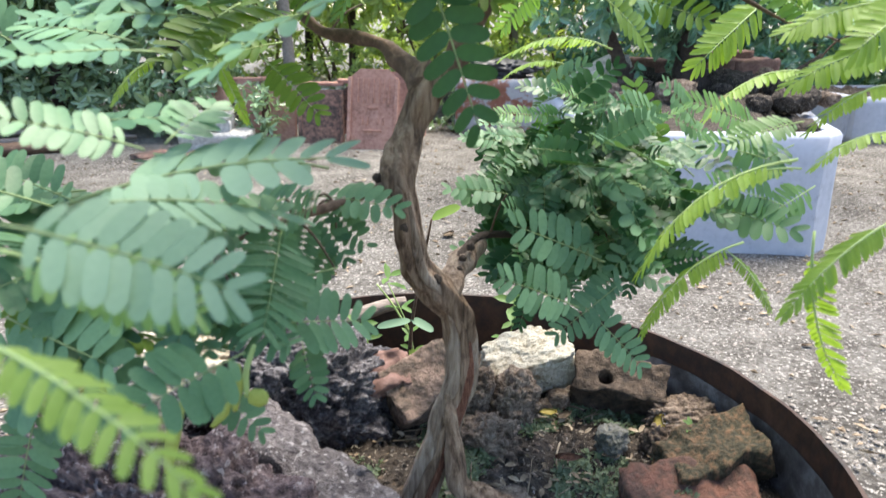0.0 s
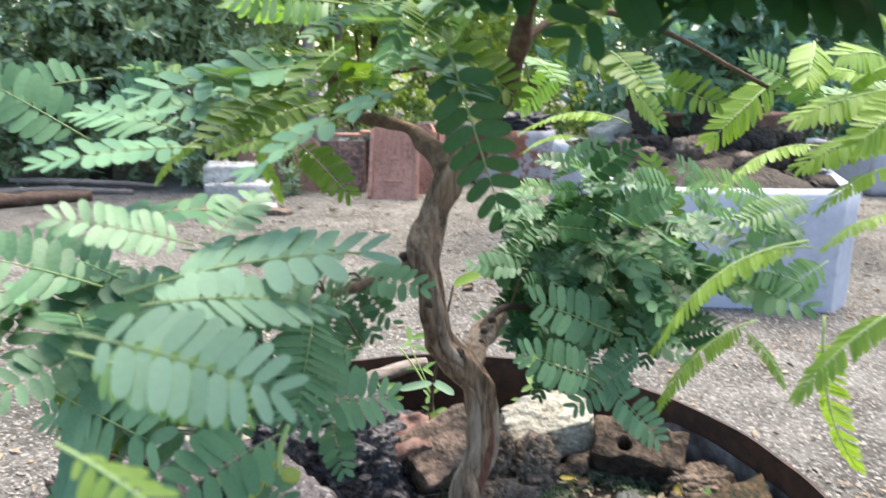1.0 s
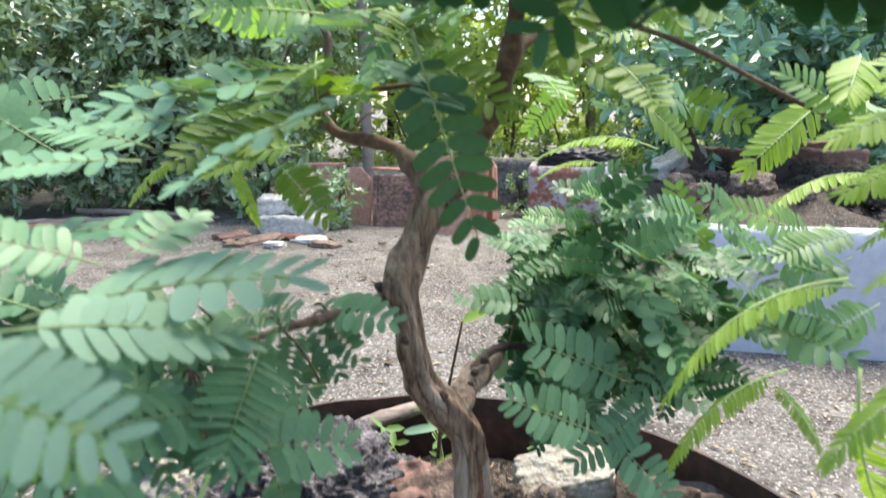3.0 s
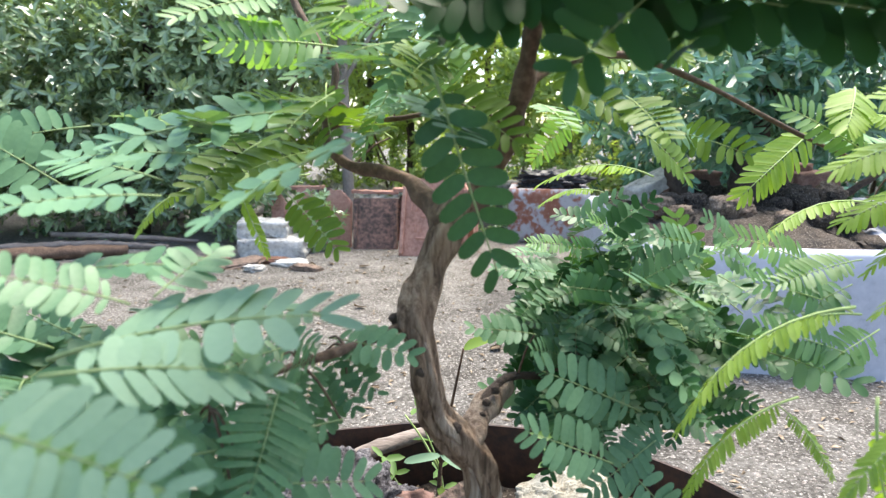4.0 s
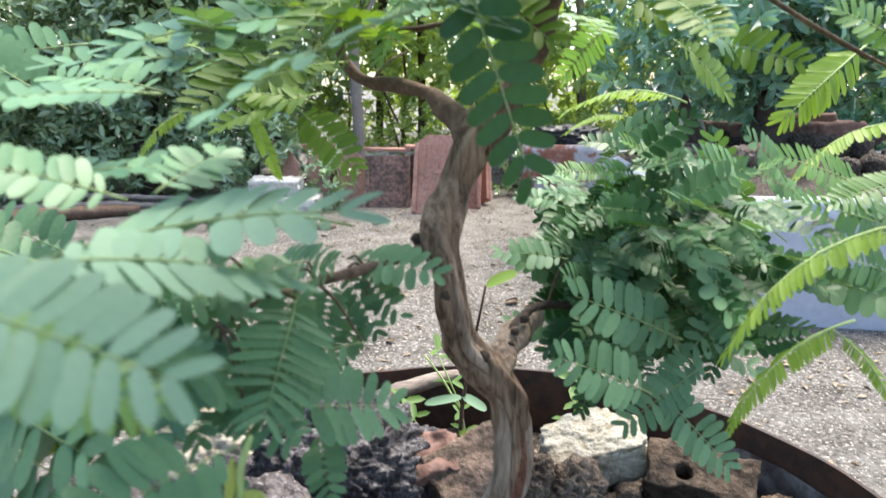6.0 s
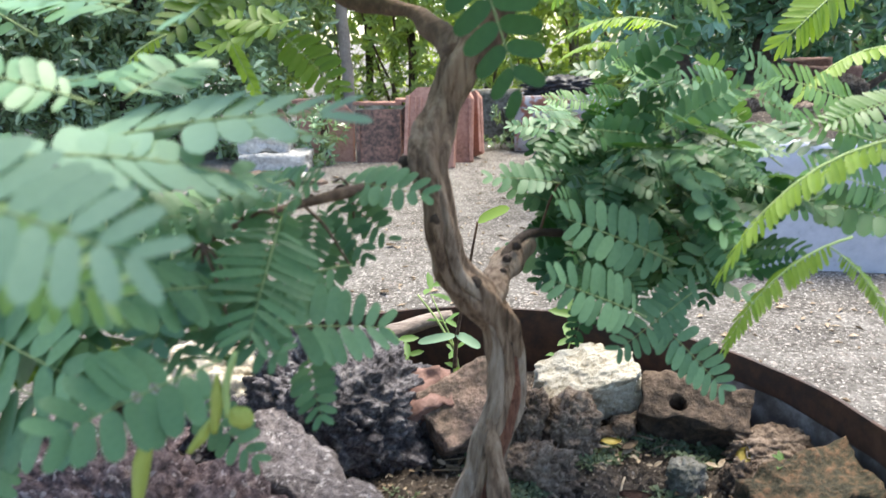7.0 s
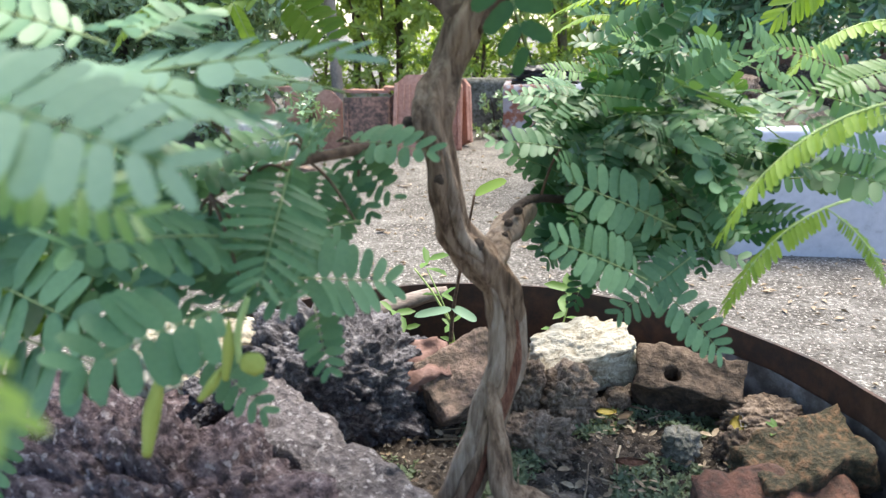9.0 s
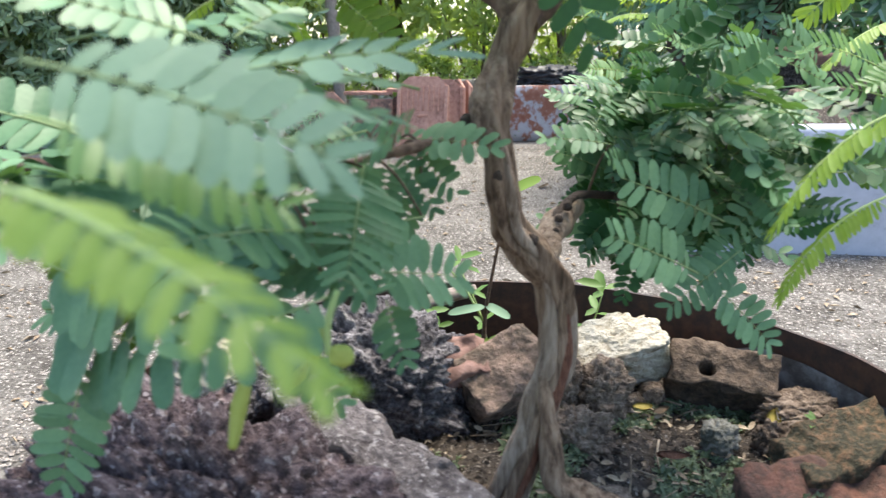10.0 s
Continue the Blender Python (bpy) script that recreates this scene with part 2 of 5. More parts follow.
def mesh_object(name, me, material, parent=None, smooth=True):
    for m in material if isinstance(material, (list, tuple)) else [material]:
        if m.name not in me.materials:
            me.materials.append(m)
    if smooth:
        me.polygons.foreach_set("use_smooth", [True] * len(me.polygons))
    ob = new(name, me)
    if parent:
        ob.parent = parent
    return ob


def part(name, bm, material, parent, label=""):
    return tagged(finish(name, bm, material, parent), label)


def empty(name, at=(0, 0, 0)):
    ob = new(name)
    ob.location, ob.empty_display_size = at, 0.05
    return ob


def spline(points, count):
    """Catmull-Rom through (x, y, z, radius)."""
    p = [Vector(q) for q in points]
    p = [p[0] * 2 - p[1]] + p + [p[-1] * 2 - p[-2]]
    out = []
    for i in range(count):
        s = i / (count - 1) * (len(p) - 3)
        k = min(int(s), len(p) - 4)
        t = s - k
        a, b, c, d = p[k:k + 4]
        out.append(0.5 * (2 * b + (c - a) * t + (2 * a - 5 * b + 4 * c - d) * t * t + (3 * b - a - 3 * c + d) * t ** 3))
    return out


def tube(points, count=12, sides=8, ridge=0.0, lobes=3, twist=0.0, seed=0, knob=0.0, bm=None):
    """A tapered limb along (x, y, z, radius); ridge: depth of its lengthwise ribs; knob: of its bumps."""
    bm = bm or bmesh.new()
    path = spline([Vector(q) for q in points], count)
    rings, side = [], Vector((1, 0, 0.01))
    for i, q in enumerate(path):
        along = (path[min(i + 1, count - 1)].to_3d() - path[max(i - 1, 0)].to_3d()).normalized()
        side = (side - along * side.dot(along)).normalized()
        up = along.cross(side)
        ring = []
        for k in range(sides):
            a = 2 * math.pi * k / sides
            r = max(q[3], 0.0002)
            if ridge:
                w = a + twist * i / count
                r *= 1 + ridge * (0.6 * math.sin(lobes * w + seed) + 0.5 * noise.noise((math.cos(w) * 2.2, math.sin(w) * 2.2, i / count * 3 + seed)))
            at = q.to_3d() + side * (math.cos(a) * r) + up * (math.sin(a) * r)
            if knob:
                at += (side * math.cos(a) + up * math.sin(a)) * (knob * q[3] * noise.noise(at * 55 + Vector((seed, 0, 0))))
            ring.append(bm.verts.new(at))
        rings.append(ring)
    for a, b in zip(rings, rings[1:]):
        for k in range(sides):
            bm.faces.new((a[k], a[(k + 1) % sides], b[(k + 1) % sides], b[k]))
    bm.faces.new(rings[0][::-1]), bm.faces.new(rings[-1])
    return bm


def boulder(size, seed, rugged=0.25, pits=0.0, detail=4, blocky=0.0, knobs=0.0):
    """A stone of that size (x, y, z), centred, broken by noise at three scales; pits: of a spongy surface."""
    bm = bmesh.new()
    bmesh.ops.create_icosphere(bm, subdivisions=detail, radius=1.0)
    off = Vector((seed * 3.17, seed * 1.71, seed * 0.63))
    for v in bm.verts:
        d = v.co.copy()
        if blocky:
            most = max(abs(c) for c in d)
            d = d.lerp(d / most, blocky)
        n1 = noise.noise(d * 1.3 + off)
        n2 = noise.noise(d * 3.7 + off)
        n3 = noise.noise(d * 9.0 + off)
        d *= 1 + rugged * (0.8 * n1 + 0.45 * n2 + 0.22 * n3)
        if pits:
            d *= 1 - pits * (max(0.0, noise.noise(d * 8 + off) - 0.12) + 0.7 * max(0.0, noise.noise(d * 17 + off) - 0.1))
        if knobs:
            d *= 1 + knobs * (abs(noise.noise(d * 2.6 - off)) + 0.42 * abs(noise.noise(d * 5.5 + off)) + 0.26 * abs(noise.noise(d * 12 - off)) + 0.13 * abs(noise.noise(d * 25 + off)) - 0.36)
        v.co = Vector((d.x * size[0] / 2, d.y * size[1] / 2, d.z * size[2] / 2))
    return bm


def block(size, seed, cuts=7, wear=0.004, chip=0.0):
    """A brick-like block with worn edges and, with chip, a broken end."""
    bm = bmesh.new()
    bmesh.ops.create_cube(bm, size=1.0)
    bmesh.ops.subdivide_edges(bm, edges=bm.edges[:], cuts=cuts, use_grid_fill=True)
    off = Vector((seed * 2.3, seed * 0.7, seed * 1.9))
    for v in bm.verts:
        c = v.co * 2
        corner = sorted(abs(a) for a in c)
        pull = max(0.0, corner[1] - 0.80) * 0.5
        p = Vector((c.x * size[0] / 2, c.y * size[1] / 2, c.z * size[2] / 2))
        p -= Vector((math.copysign(1, c.x), math.copysign(1, c.y), math.copysign(1, c.z))) * pull * min(size) * 0.22
        p += Vector((noise.noise(p * 38 + off), noise.noise(p * 38 + off * 2), noise.noise(p * 38 - off))) * wear
        p += Vector((noise.noise(p * 130 + off), noise.noise(p * 130 - off), noise.noise(p * 130 + off * 2))) * wear * 0.32
        if chip and c.x > 0.3:
            p.x -= chip * (c.x - 0.3) * (0.7 + noise.noise(p * 22 + off) + 0.8 * c.z * 0.3)
        v.co = p
    return bm


def scatter_leaves(centres, ways, sizes, shape, rng, per=7, spread=1.1, droop=0.2):
    """Rosettes of simple folded leaves as one mesh. shape: (length, width) for size 1."""
    verts, faces = [], []
    L, Wd = shape
    tmpl = np.array([(0, 0, 0), (0.30, 0.42, 0.05), (0.72, 0.40, 0.03), (1, 0, -0.08), (0.72, -0.40, 0.03), (0.30, -0.42, 0.05), (0.35, 0, -0.03), (0.72, 0, -0.05)], float)
    tmpl[:, 0] *= L
    tmpl[:, 1] *= Wd
    tmpl[:, 2] *= L
    tf = [(0, 6, 1), (1, 6, 7, 2), (2, 7, 3), (0, 5, 6), (5, 4, 7, 6), (4, 3, 7)]
    for c, w, s in zip(centres, ways, sizes):
        w = w / np.linalg.norm(w)
        a = np.cross(w, (0.3, 0.5, 0.8))
        a /= np.linalg.norm(a)
        b = np.cross(w, a)
        start = rng.uniform(0, 6.28)
        for k in range(per):
            ang = start + k * 2.4 + rng.uniform(-0.3, 0.3)
            lift = rng.uniform(0.1, spread)
            out = (a * math.cos(ang) + b * math.sin(ang)) * math.cos(lift - 0.2) + w * math.sin(lift)
            out[2] -= droop * rng.uniform(0, 1)
            out /= np.linalg.norm(out)
            nrm = w - out * (w @ out) + rng.normal(0, 0.25, 3)
            nrm -= out * (nrm @ out)
            nrm /= np.linalg.norm(nrm) + 1e-9
            sd = np.cross(nrm, out)
            sz = s * rng.uniform(0.65, 1.15)
            base = len(verts)
            pts = c + w * (k * 0.12 * L * s) + (tmpl[:, :1] * out + tmpl[:, 1:2] * sd + tmpl[:, 2:] * nrm) * sz
            verts.extend(map(tuple, pts))
            faces.extend(tuple(base + i for i in f) for f in tf)
    me = bpy.data.meshes.new("leaves")
    me.from_pydata(verts, [], faces)
    return me


def clumps(rng, centre, radii, count, hollow=0.5):
    """Points and outward ways in an uneven shell about a centre."""
    d = rng.normal(0, 1, (count, 3))
    d /= np.linalg.norm(d, axis=1)[:, None]
    lump = np.array([noise.noise(Vector(q * 2.3) + Vector(centre)) for q in d])
    r = (hollow + (1 - hollow) * rng.random(count) ** 0.6) * (1 + 0.45 * lump)
    p = np.array(centre) + d * r[:, None] * np.array(radii)
    w = d + np.array((0, 0, 0.5)) + rng.normal(0, 0.3, (count, 3))
    return p, w

# ---- ground ----
def ground_sheet():
    bm = bmesh.new()
    xs = [-400, -60, -14] + [-8 + 0.16 * i for i in range(101)] + [14, 60, 400]
    ys = [-400, -60, -8, -2] + [-1 + 0.14 * i for i in range(79)] + [20, 80, 500]
    grid = []
    for y in ys:
        row = []
        for x in xs:
            z = 0.018 * noise.noise((x * 0.9, y * 0.9, 0)) + 0.008 * noise.noise((x * 3.1, y * 3.1, 4))
            near = math.hypot(x + 0.02, y - 0.47)
            z = z if near > 0.8 else z * 0.3 - 0.004
            row.append(bm.verts.new((x, y, z if abs(x) < 9 and -2 < y < 11 else 0)))
        grid.append(row)
    for a, b in zip(grid, grid[1:]):
        for i in range(len(xs) - 1):
            bm.faces.new((a[i], a[i + 1], b[i + 1], b[i]))
    return tagged(finish("ground", bm, GROUND), "pale trodden earth yard with grit and litter", "ground", kind="structure")


def ground_at(x, y):
    return 0.018 * noise.noise((x * 0.9, y * 0.9, 0)) + 0.008 * noise.noise((x * 3.1, y * 3.1, 4))


def grit():
    """Small stones and chips pressed into the yard, denser near the tub."""
    rng = np.random.default_rng(3)
    verts, faces = [], []
    tmpl = [(1, 0, 0), (0.3, 0.9, 0.1), (-0.8, 0.5, 0), (-0.7, -0.6, 0), (0.4, -0.9, 0), (0.1, 0.1, 0.75), (-0.2, -0.2, 0.7)]
    tf = [(0, 1, 5), (1, 2, 5), (2, 6, 5), (2, 3, 6), (3, 4, 6), (4, 0, 5), (4, 5, 6)]
    for i in range(17000):
        y = 0.82 + 3.0 * rng.random() ** 1.5
        x = rng.uniform(-0.95, 1.05) * (0.62 + 0.42 * y) + 0.1
        if math.hypot(x + 0.02, y - 0.468) < 0.36:
            continue
        s = 0.0020 + 0.0048 * rng.random() ** 3 * (0.6 + 0.4 * y)
        a, flat = rng.uniform(0, 6.28), rng.uniform(0.35, 1.0)
        ca, sa, z, b = math.cos(a) * s, math.sin(a) * s, ground_at(x, y) - 0.0006, len(verts)
        verts.extend((x + ca * u - sa * v * 0.7, y + sa * u + ca * v * 0.7, z + w * s * flat) for u, v, w in tmpl)
        faces.extend(tuple(b + k for k in f) for f in tf)
    me = bpy.data.meshes.new("grit")
    me.from_pydata(verts, [], faces)
    tagged(mesh_object("gravel", me, PEBBLE, None, False), "fine grey and cream grit strewn over the yard", "gravel", kind="stuff")


def litter():
    """Straw, bark chips and leaf scraps on the yard."""
    rng = np.random.default_rng(8)
    verts, faces = [], []
    for i in range(1500):
        y = 0.85 + 3.2 * rng.random() ** 1.3
        x = rng.uniform(-1, 1) * (0.6 + 0.45 * y)
        if math.hypot(x + 0.02, y - 0.468) < 0.36:
            continue
        L, w, a = rng.uniform(0.008, 0.032), rng.uniform(0.0012, 0.005), rng.uniform(0, 6.28)
        z, b, d = ground_at(x, y) + 0.003, len(verts), Vector((math.cos(a), math.sin(a), 0))
        e = Vector((-d.y, d.x, 0)) * w
        c, lift = Vector((x, y, z)), rng.uniform(0.001, 0.006)
        for q in (c - d * L / 2 - e * 0.3, c - e + Vector((0, 0, lift)), c + d * L / 2, c + e + Vector((0, 0, lift * 0.6)), c - Vector((0, 0, 0.002))):
            verts.append(tuple(q))
        faces += [(b, b + 1, b + 3), (b + 1, b + 2, b + 3), (b, b + 4, b + 1), (b + 1, b + 4, b + 2), (b + 2, b + 4, b + 3), (b + 3, b + 4, b)]
    me = bpy.data.meshes.new("litter")
    me.from_pydata(verts, [], faces)
    tagged(mesh_object("leaf_litter", me, DRY, None, False), "straw and dry leaf scraps on the earth", "litter", kind="stuff")


ground_sheet()
grit()
litter()


# ---- the steel tub ----
TUB = (-0.020, 0.468)
TUB_R, TUB_TOP, SOIL_Z = 0.324, 0.278, 0.217


def tub():
    thing = tagged(empty("steel_tub", (*TUB, 0)), "round rusted steel tub filled with soil and stones", "planter")
    bm = bmesh.new()
    sides, rings = 180, []
    levels = [(0.0, 0.0), (0.0, 0.10), (0.0, 0.20), (0.0, TUB_TOP - 0.002), (0.0, TUB_TOP), (-0.0035, TUB_TOP), (-0.0035, TUB_TOP - 0.002), (-0.004, 0.252), (-0.004, 0.16)]
    for off, z in levels:
        ring = []
        for k in range(sides):
            a = 2 * math.pi * k / sides
            r = TUB_R + off + 0.0035 * noise.noise((math.cos(a) * 2, math.sin(a) * 2, 0.3)) + 0.0012 * noise.noise((math.cos(a) * 9, math.sin(a) * 9, z * 4))
            zz = z + (0.0022 * noise.noise((math.cos(a) * 5, math.sin(a) * 5, 2)) if z > 0.25 else 0)
            ring.append(bm.verts.new((math.cos(a) * r, math.sin(a) * r, zz)))
        rings.append(ring)
    for a, b in zip(rings, rings[1:]):
        for k in range(sides):
            bm.faces.new((a[k], a[(k + 1) % sides], b[(k + 1) % sides], b[k]))
    tagged(finish("wall", bm, RUST, thing, False), "rust-brown sheet steel wall, nearly black in places")
    bm = bmesh.new()
    lo, hi = [], []
    for k in range(-22, 41):
        a = 2 * math.pi * k / sides
        fade = min(1.0, (k + 22) / 14, (40 - k) / 20)
        edge = 0.185 + fade * (0.066 + 0.006 * noise.noise((math.cos(a) * 3, math.sin(a) * 3, 1)) + 0.002 * noise.noise((math.cos(a) * 11, math.sin(a) * 11, 1)))
        r = TUB_R - 0.0052 + 0.0035 * noise.noise((math.cos(a) * 2, math.sin(a) * 2, 0.3))
        lo.append(bm.verts.new((math.cos(a) * (r - 0.003), math.sin(a) * (r - 0.003), 0.17)))
        hi.append(bm.verts.new((math.cos(a) * r, math.sin(a) * r, edge)))
    for k in range(len(lo) - 1):
        bm.faces.new((lo[k + 1], lo[k], hi[k], hi[k + 1]))
    part("lime_crust", bm, LIMESCALE, thing, "grey water mark inside the wall")
    bm = bmesh.new()
    n, rows = 110, []
    for j in range(n):
        row = []
        for i in range(n):
            u, v = 2 * i / (n - 1) - 1, 2 * j / (n - 1) - 1
            x, y = u * math.sqrt(1 - v * v / 2), v * math.sqrt(1 - u * u / 2)
            p = Vector((x, y, 0)) * (TUB_R - 0.006)
            z = SOIL_Z + 0.010 * noise.noise(p * 9) + 0.006 * noise.noise(p * 30) + 0.004 * noise.noise(p * 75) + 0.016 * math.exp(-(p.length / 0.08) ** 2) - 0.01 * (p.length / 0.3) ** 4
            row.append(bm.verts.new((p.x, p.y, z)))
        rows.append(row)
    for a, b in zip(rows, rows[1:]):
        for i in range(n - 1):
            bm.faces.new((a[i], a[i + 1], b[i + 1], b[i]))
    part("soil", bm, SOIL, thing, "dark crumbly soil with grit")
    return thing


tub()


def crumbs():
    """Lumps of soil, grit and woody bits lying on the soil of the tub."""
    rng = np.random.default_rng(5)
    tmpl = [(1, 0, 0), (0.3, 0.9, 0.1), (-0.8, 0.5, 0), (-0.7, -0.6, 0), (0.4, -0.9, 0), (0.1, 0.1, 0.75), (-0.2, -0.2, 0.7)]
    tf = [(0, 1, 5), (1, 2, 5), (2, 6, 5), (2, 3, 6), (3, 4, 6), (4, 0, 5), (4, 5, 6)]
    for name, count, mat_, size, label, stretch in (("soil_crumbs", 3600, SOIL, 0.0055, "dark soil crumbs on the bed", 1), ("soil_lumps", 1000, LUMP, 0.0048, "grey-brown lumps of earth on the bed", 1), ("soil_grit", 450, PEBBLE, 0.0026, "pale grit specks in the soil", 1), ("bark_chips", 260, DRY, 0.0032, "brown woody scraps on the soil", 3.0)):
        verts, faces = [], []
        for i in range(count):
            r, a = 0.30 * math.sqrt(rng.random()), rng.uniform(0, 6.28)
            x, y = r * math.cos(a), r * math.sin(a)
            p = Vector((x, y, 0))
            z = SOIL_Z + 0.010 * noise.noise(p * 9) + 0.006 * noise.noise(p * 30) + 0.004 * noise.noise(p * 75) + 0.016 * math.exp(-(r / 0.08) ** 2) - 0.01 * (r / 0.3) ** 4
            s, t, b = size * rng.uniform(0.35, 1.3), rng.uniform(0, 6.28), len(verts)
            ca, sa = math.cos(t) * s, math.sin(t) * s
            verts.extend((TUB[0] + x + ca * u * stretch - sa * v * 0.7, TUB[1] + y + sa * u * stretch + ca * v * 0.7, z - 0.001 + w * s) for u, v, w in tmpl)
            faces.extend(tuple(b + k for k in f) for f in tf)
        me = bpy.data.meshes.new(name)
        me.from_pydata(verts, [], faces)
        tagged(mesh_object(name, me, mat_, None, False), label, "soil", kind="stuff")


crumbs()


def stone(name, bm, mat_, at, turn, label, category="stone", group=""):
    ob = finish(name, bm, mat_)
    ob.matrix_world = pose(*at, *turn)
    return tagged(ob, label, category, group)


# stones and broken bricks bedded in the tub
G = "stones in the tub"
stone("stone_slab", block((0.200, 0.044, 0.070), 6, 51, 0.009, 0.02), SLAB, (-0.108, 0.463, 0.247), (4, 8, -41), "rough purple-grey stone slab leaning in the tub", group=G)
stone("stone_slab", boulder((0.24, 0.125, 0.13), 4, 0.22, 0.10, 7, 0.62, 0.42), DARK_SLAB, (-0.200, 0.400, 0.243), (8, 6, -22), "rough dark purple stone beside the slab", group=G)
stone("stone_slab", boulder((0.13, 0.10, 0.11), 14, 0.24, 0.10, 6, 0.55, 0.4), DARK_SLAB, (-0.275, 0.455, 0.242), (4, 4, 12), "dark purple stone against the rim", group=G)
stone("slag_rock", boulder((0.172, 0.125, 0.138), 9, 0.26, 0.14, 7, 0.25, 0.32), SLAG, (-0.133, 0.602, 0.243), (0, 6, 10), "dark spongy slag rock on the soil", group=G)
stone("slag_rock", boulder((0.09, 0.07, 0.08), 12, 0.26, 0.14, 6, 0.2, 0.3), SLAG, (-0.205, 0.560, 0.244), (0, 0, 40), "small dark slag rock beside the slab", group=G)
stone("broken_brick", block((0.084, 0.056, 0.032), 2, 25, 0.0055, 0.010), BRICK, (-0.014, 0.600, 0.264), (42, -20, 22), "broken tan brick leaning behind the trunk", "brick", "bricks in the tub")
stone("broken_brick", block((0.046, 0.038, 0.024), 7, 13, 0.008, 0.006), DULL_PINK, (-0.052, 0.602, 0.270), (38, -14, 10), "small broken pink-red brick piece", "brick", "bricks in the tub")
stone("limestone_rock", boulder((0.100, 0.060, 0.051), 21, 0.26, 0.03, 6, 0.5, 0.06), CORAL, (0.090, 0.668, 0.249), (18, -12, 8), "pale cream limestone rock, pitted", group=G)
stone("lava_rock", boulder((0.052, 0.046, 0.060), 15, 0.30, 0.12, 6, 0.2, 0.34), LUMP, (0.068, 0.610, 0.234), (0, 0, 20), "lumpy brown lava rock by the trunk", group=G)
stone("lava_rock", boulder((0.054, 0.045, 0.062), 16, 0.30, 0.12, 6, 0.2, 0.32), LUMP, (0.030, 0.612, 0.240), (0, 0, 70), "lumpy brown lava rock behind the trunk", group=G)
stone("lava_rock", boulder((0.062, 0.050, 0.048), 18, 0.34, 0.12, 6, 0.2, 0.38), LUMP, (0.038, 0.556, 0.222), (0, 0, -30), "crumbly dark lava rock by the trunk", group=G)
stone("lava_rock", boulder((0.072, 0.05, 0.034), 19, 0.32, 0.1, 6, 0.2, 0.38), LUMP, (0.240, 0.598, 0.222), (0, 0, 12), "flat lumpy grey-brown rock", group=G)
stone("lava_rock", boulder((0.030, 0.030, 0.032), 33, 0.32, 0.1, 5, 0.2, 0.5), LUMP, (0.200, 0.560, 0.220), (0, 0, 12), "small reddish brown lump on the soil", group=G)
stone("limestone_rock", boulder((0.024, 0.020, 0.022), 22, 0.30, 0.2, 4, 0.2), LUMP, (0.118, 0.634, 0.224), (0, 0, 0), "small tan pebble on the soil", group=G)
stone("limestone_rock", boulder((0.017, 0.015, 0.014), 25, 0.30, 0.2, 4, 0.2), LUMP, (0.104, 0.628, 0.220), (0, 0, 0), "tiny tan pebble on the soil", group=G)
stone("lava_rock", boulder((0.032, 0.028, 0.026), 31, 0.34, 0.2, 5, 0.2, 0.3), CONCRETE, (0.157, 0.562, 0.223), (0, 0, 50), "small pale grey rough stone", group=G)
stone("limestone_rock", boulder((0.125, 0.08, 0.095), 23, 0.26, 0.10, 6, 0.3, 0.12), CORAL, (-0.252, 0.600, 0.262), (0, 0, 0), "bright cream rock behind the slag", group=G)
stone("limestone_rock", boulder((0.06, 0.045, 0.04), 29, 0.30, 0.16, 5, 0.3, 0.15), CORAL, (-0.175, 0.655, 0.262), (0, 10, 30), "small cream rock on the slag", group=G)
stone("broken_brick", block((0.05, 0.035, 0.025), 17, 9, 0.008, 0.012), BRICK, (-0.200, 0.632, 0.276), (14, -16, 22), "small tan brick chip beside the slag", "brick", "bricks in the tub")
stone("limestone_rock", boulder((0.055, 0.035, 0.018), 27, 0.25, 0.2, 5, 0.3), LUMP, (0.046, 0.470, 0.224), (0, 0, 20), "flat pale grey stone by the root", group=G)
stone("mossy_brick", block((0.096, 0.054, 0.048), 5, 23, 0.008, 0.006), MOSS_BRICK, (0.243, 0.534, 0.222), (12, -14, 12), "orange brick with dark moss", "brick", "bricks in the tub")
stone("broken_brick", block((0.128, 0.070, 0.045), 11, 15, 0.009, 0.02), DULL_BRICK, (0.216, 0.486, 0.203), (12, -3, 4), "half-buried dull red brick", "brick", "bricks in the tub")


def holed_brick():
    """A brick with a round core hole through its upper face."""
    bm = block((0.102, 0.042, 0.074), 3, 23, 0.007, 0.018)
    cx, cy, r = -0.020, -0.005, 0.0082
    gone = [f for f in bm.faces if f.normal.z > 0.5 and (f.calc_center_median().xy - Vector((cx, cy))).length < r and f.calc_center_median().z > 0.02]
    bmesh.ops.delete(bm, geom=gone, context="FACES")
    edge = [e for e in bm.edges if e.is_boundary]
    for v in {v for e in edge for v in e.verts}:
        d = v.co.xy - Vector((cx, cy))
        v.co.xy = Vector((cx, cy)) + d.normalized() * r
    deeper = bmesh.ops.extrude_edge_only(bm, edges=edge)["geom"]
    for v in deeper:
        if isinstance(v, bmesh.types.BMVert):
            v.co.z -= 0.036
    bmesh.ops.holes_fill(bm, edges=[e for e in bm.edges if e.is_boundary])
    return stone("holed_brick", bm, BROWN_BRICK, (0.187, 0.646, 0.225), (34, 5, -14), "weathered brown brick with a core hole", "brick", "bricks in the tub")


holed_brick()

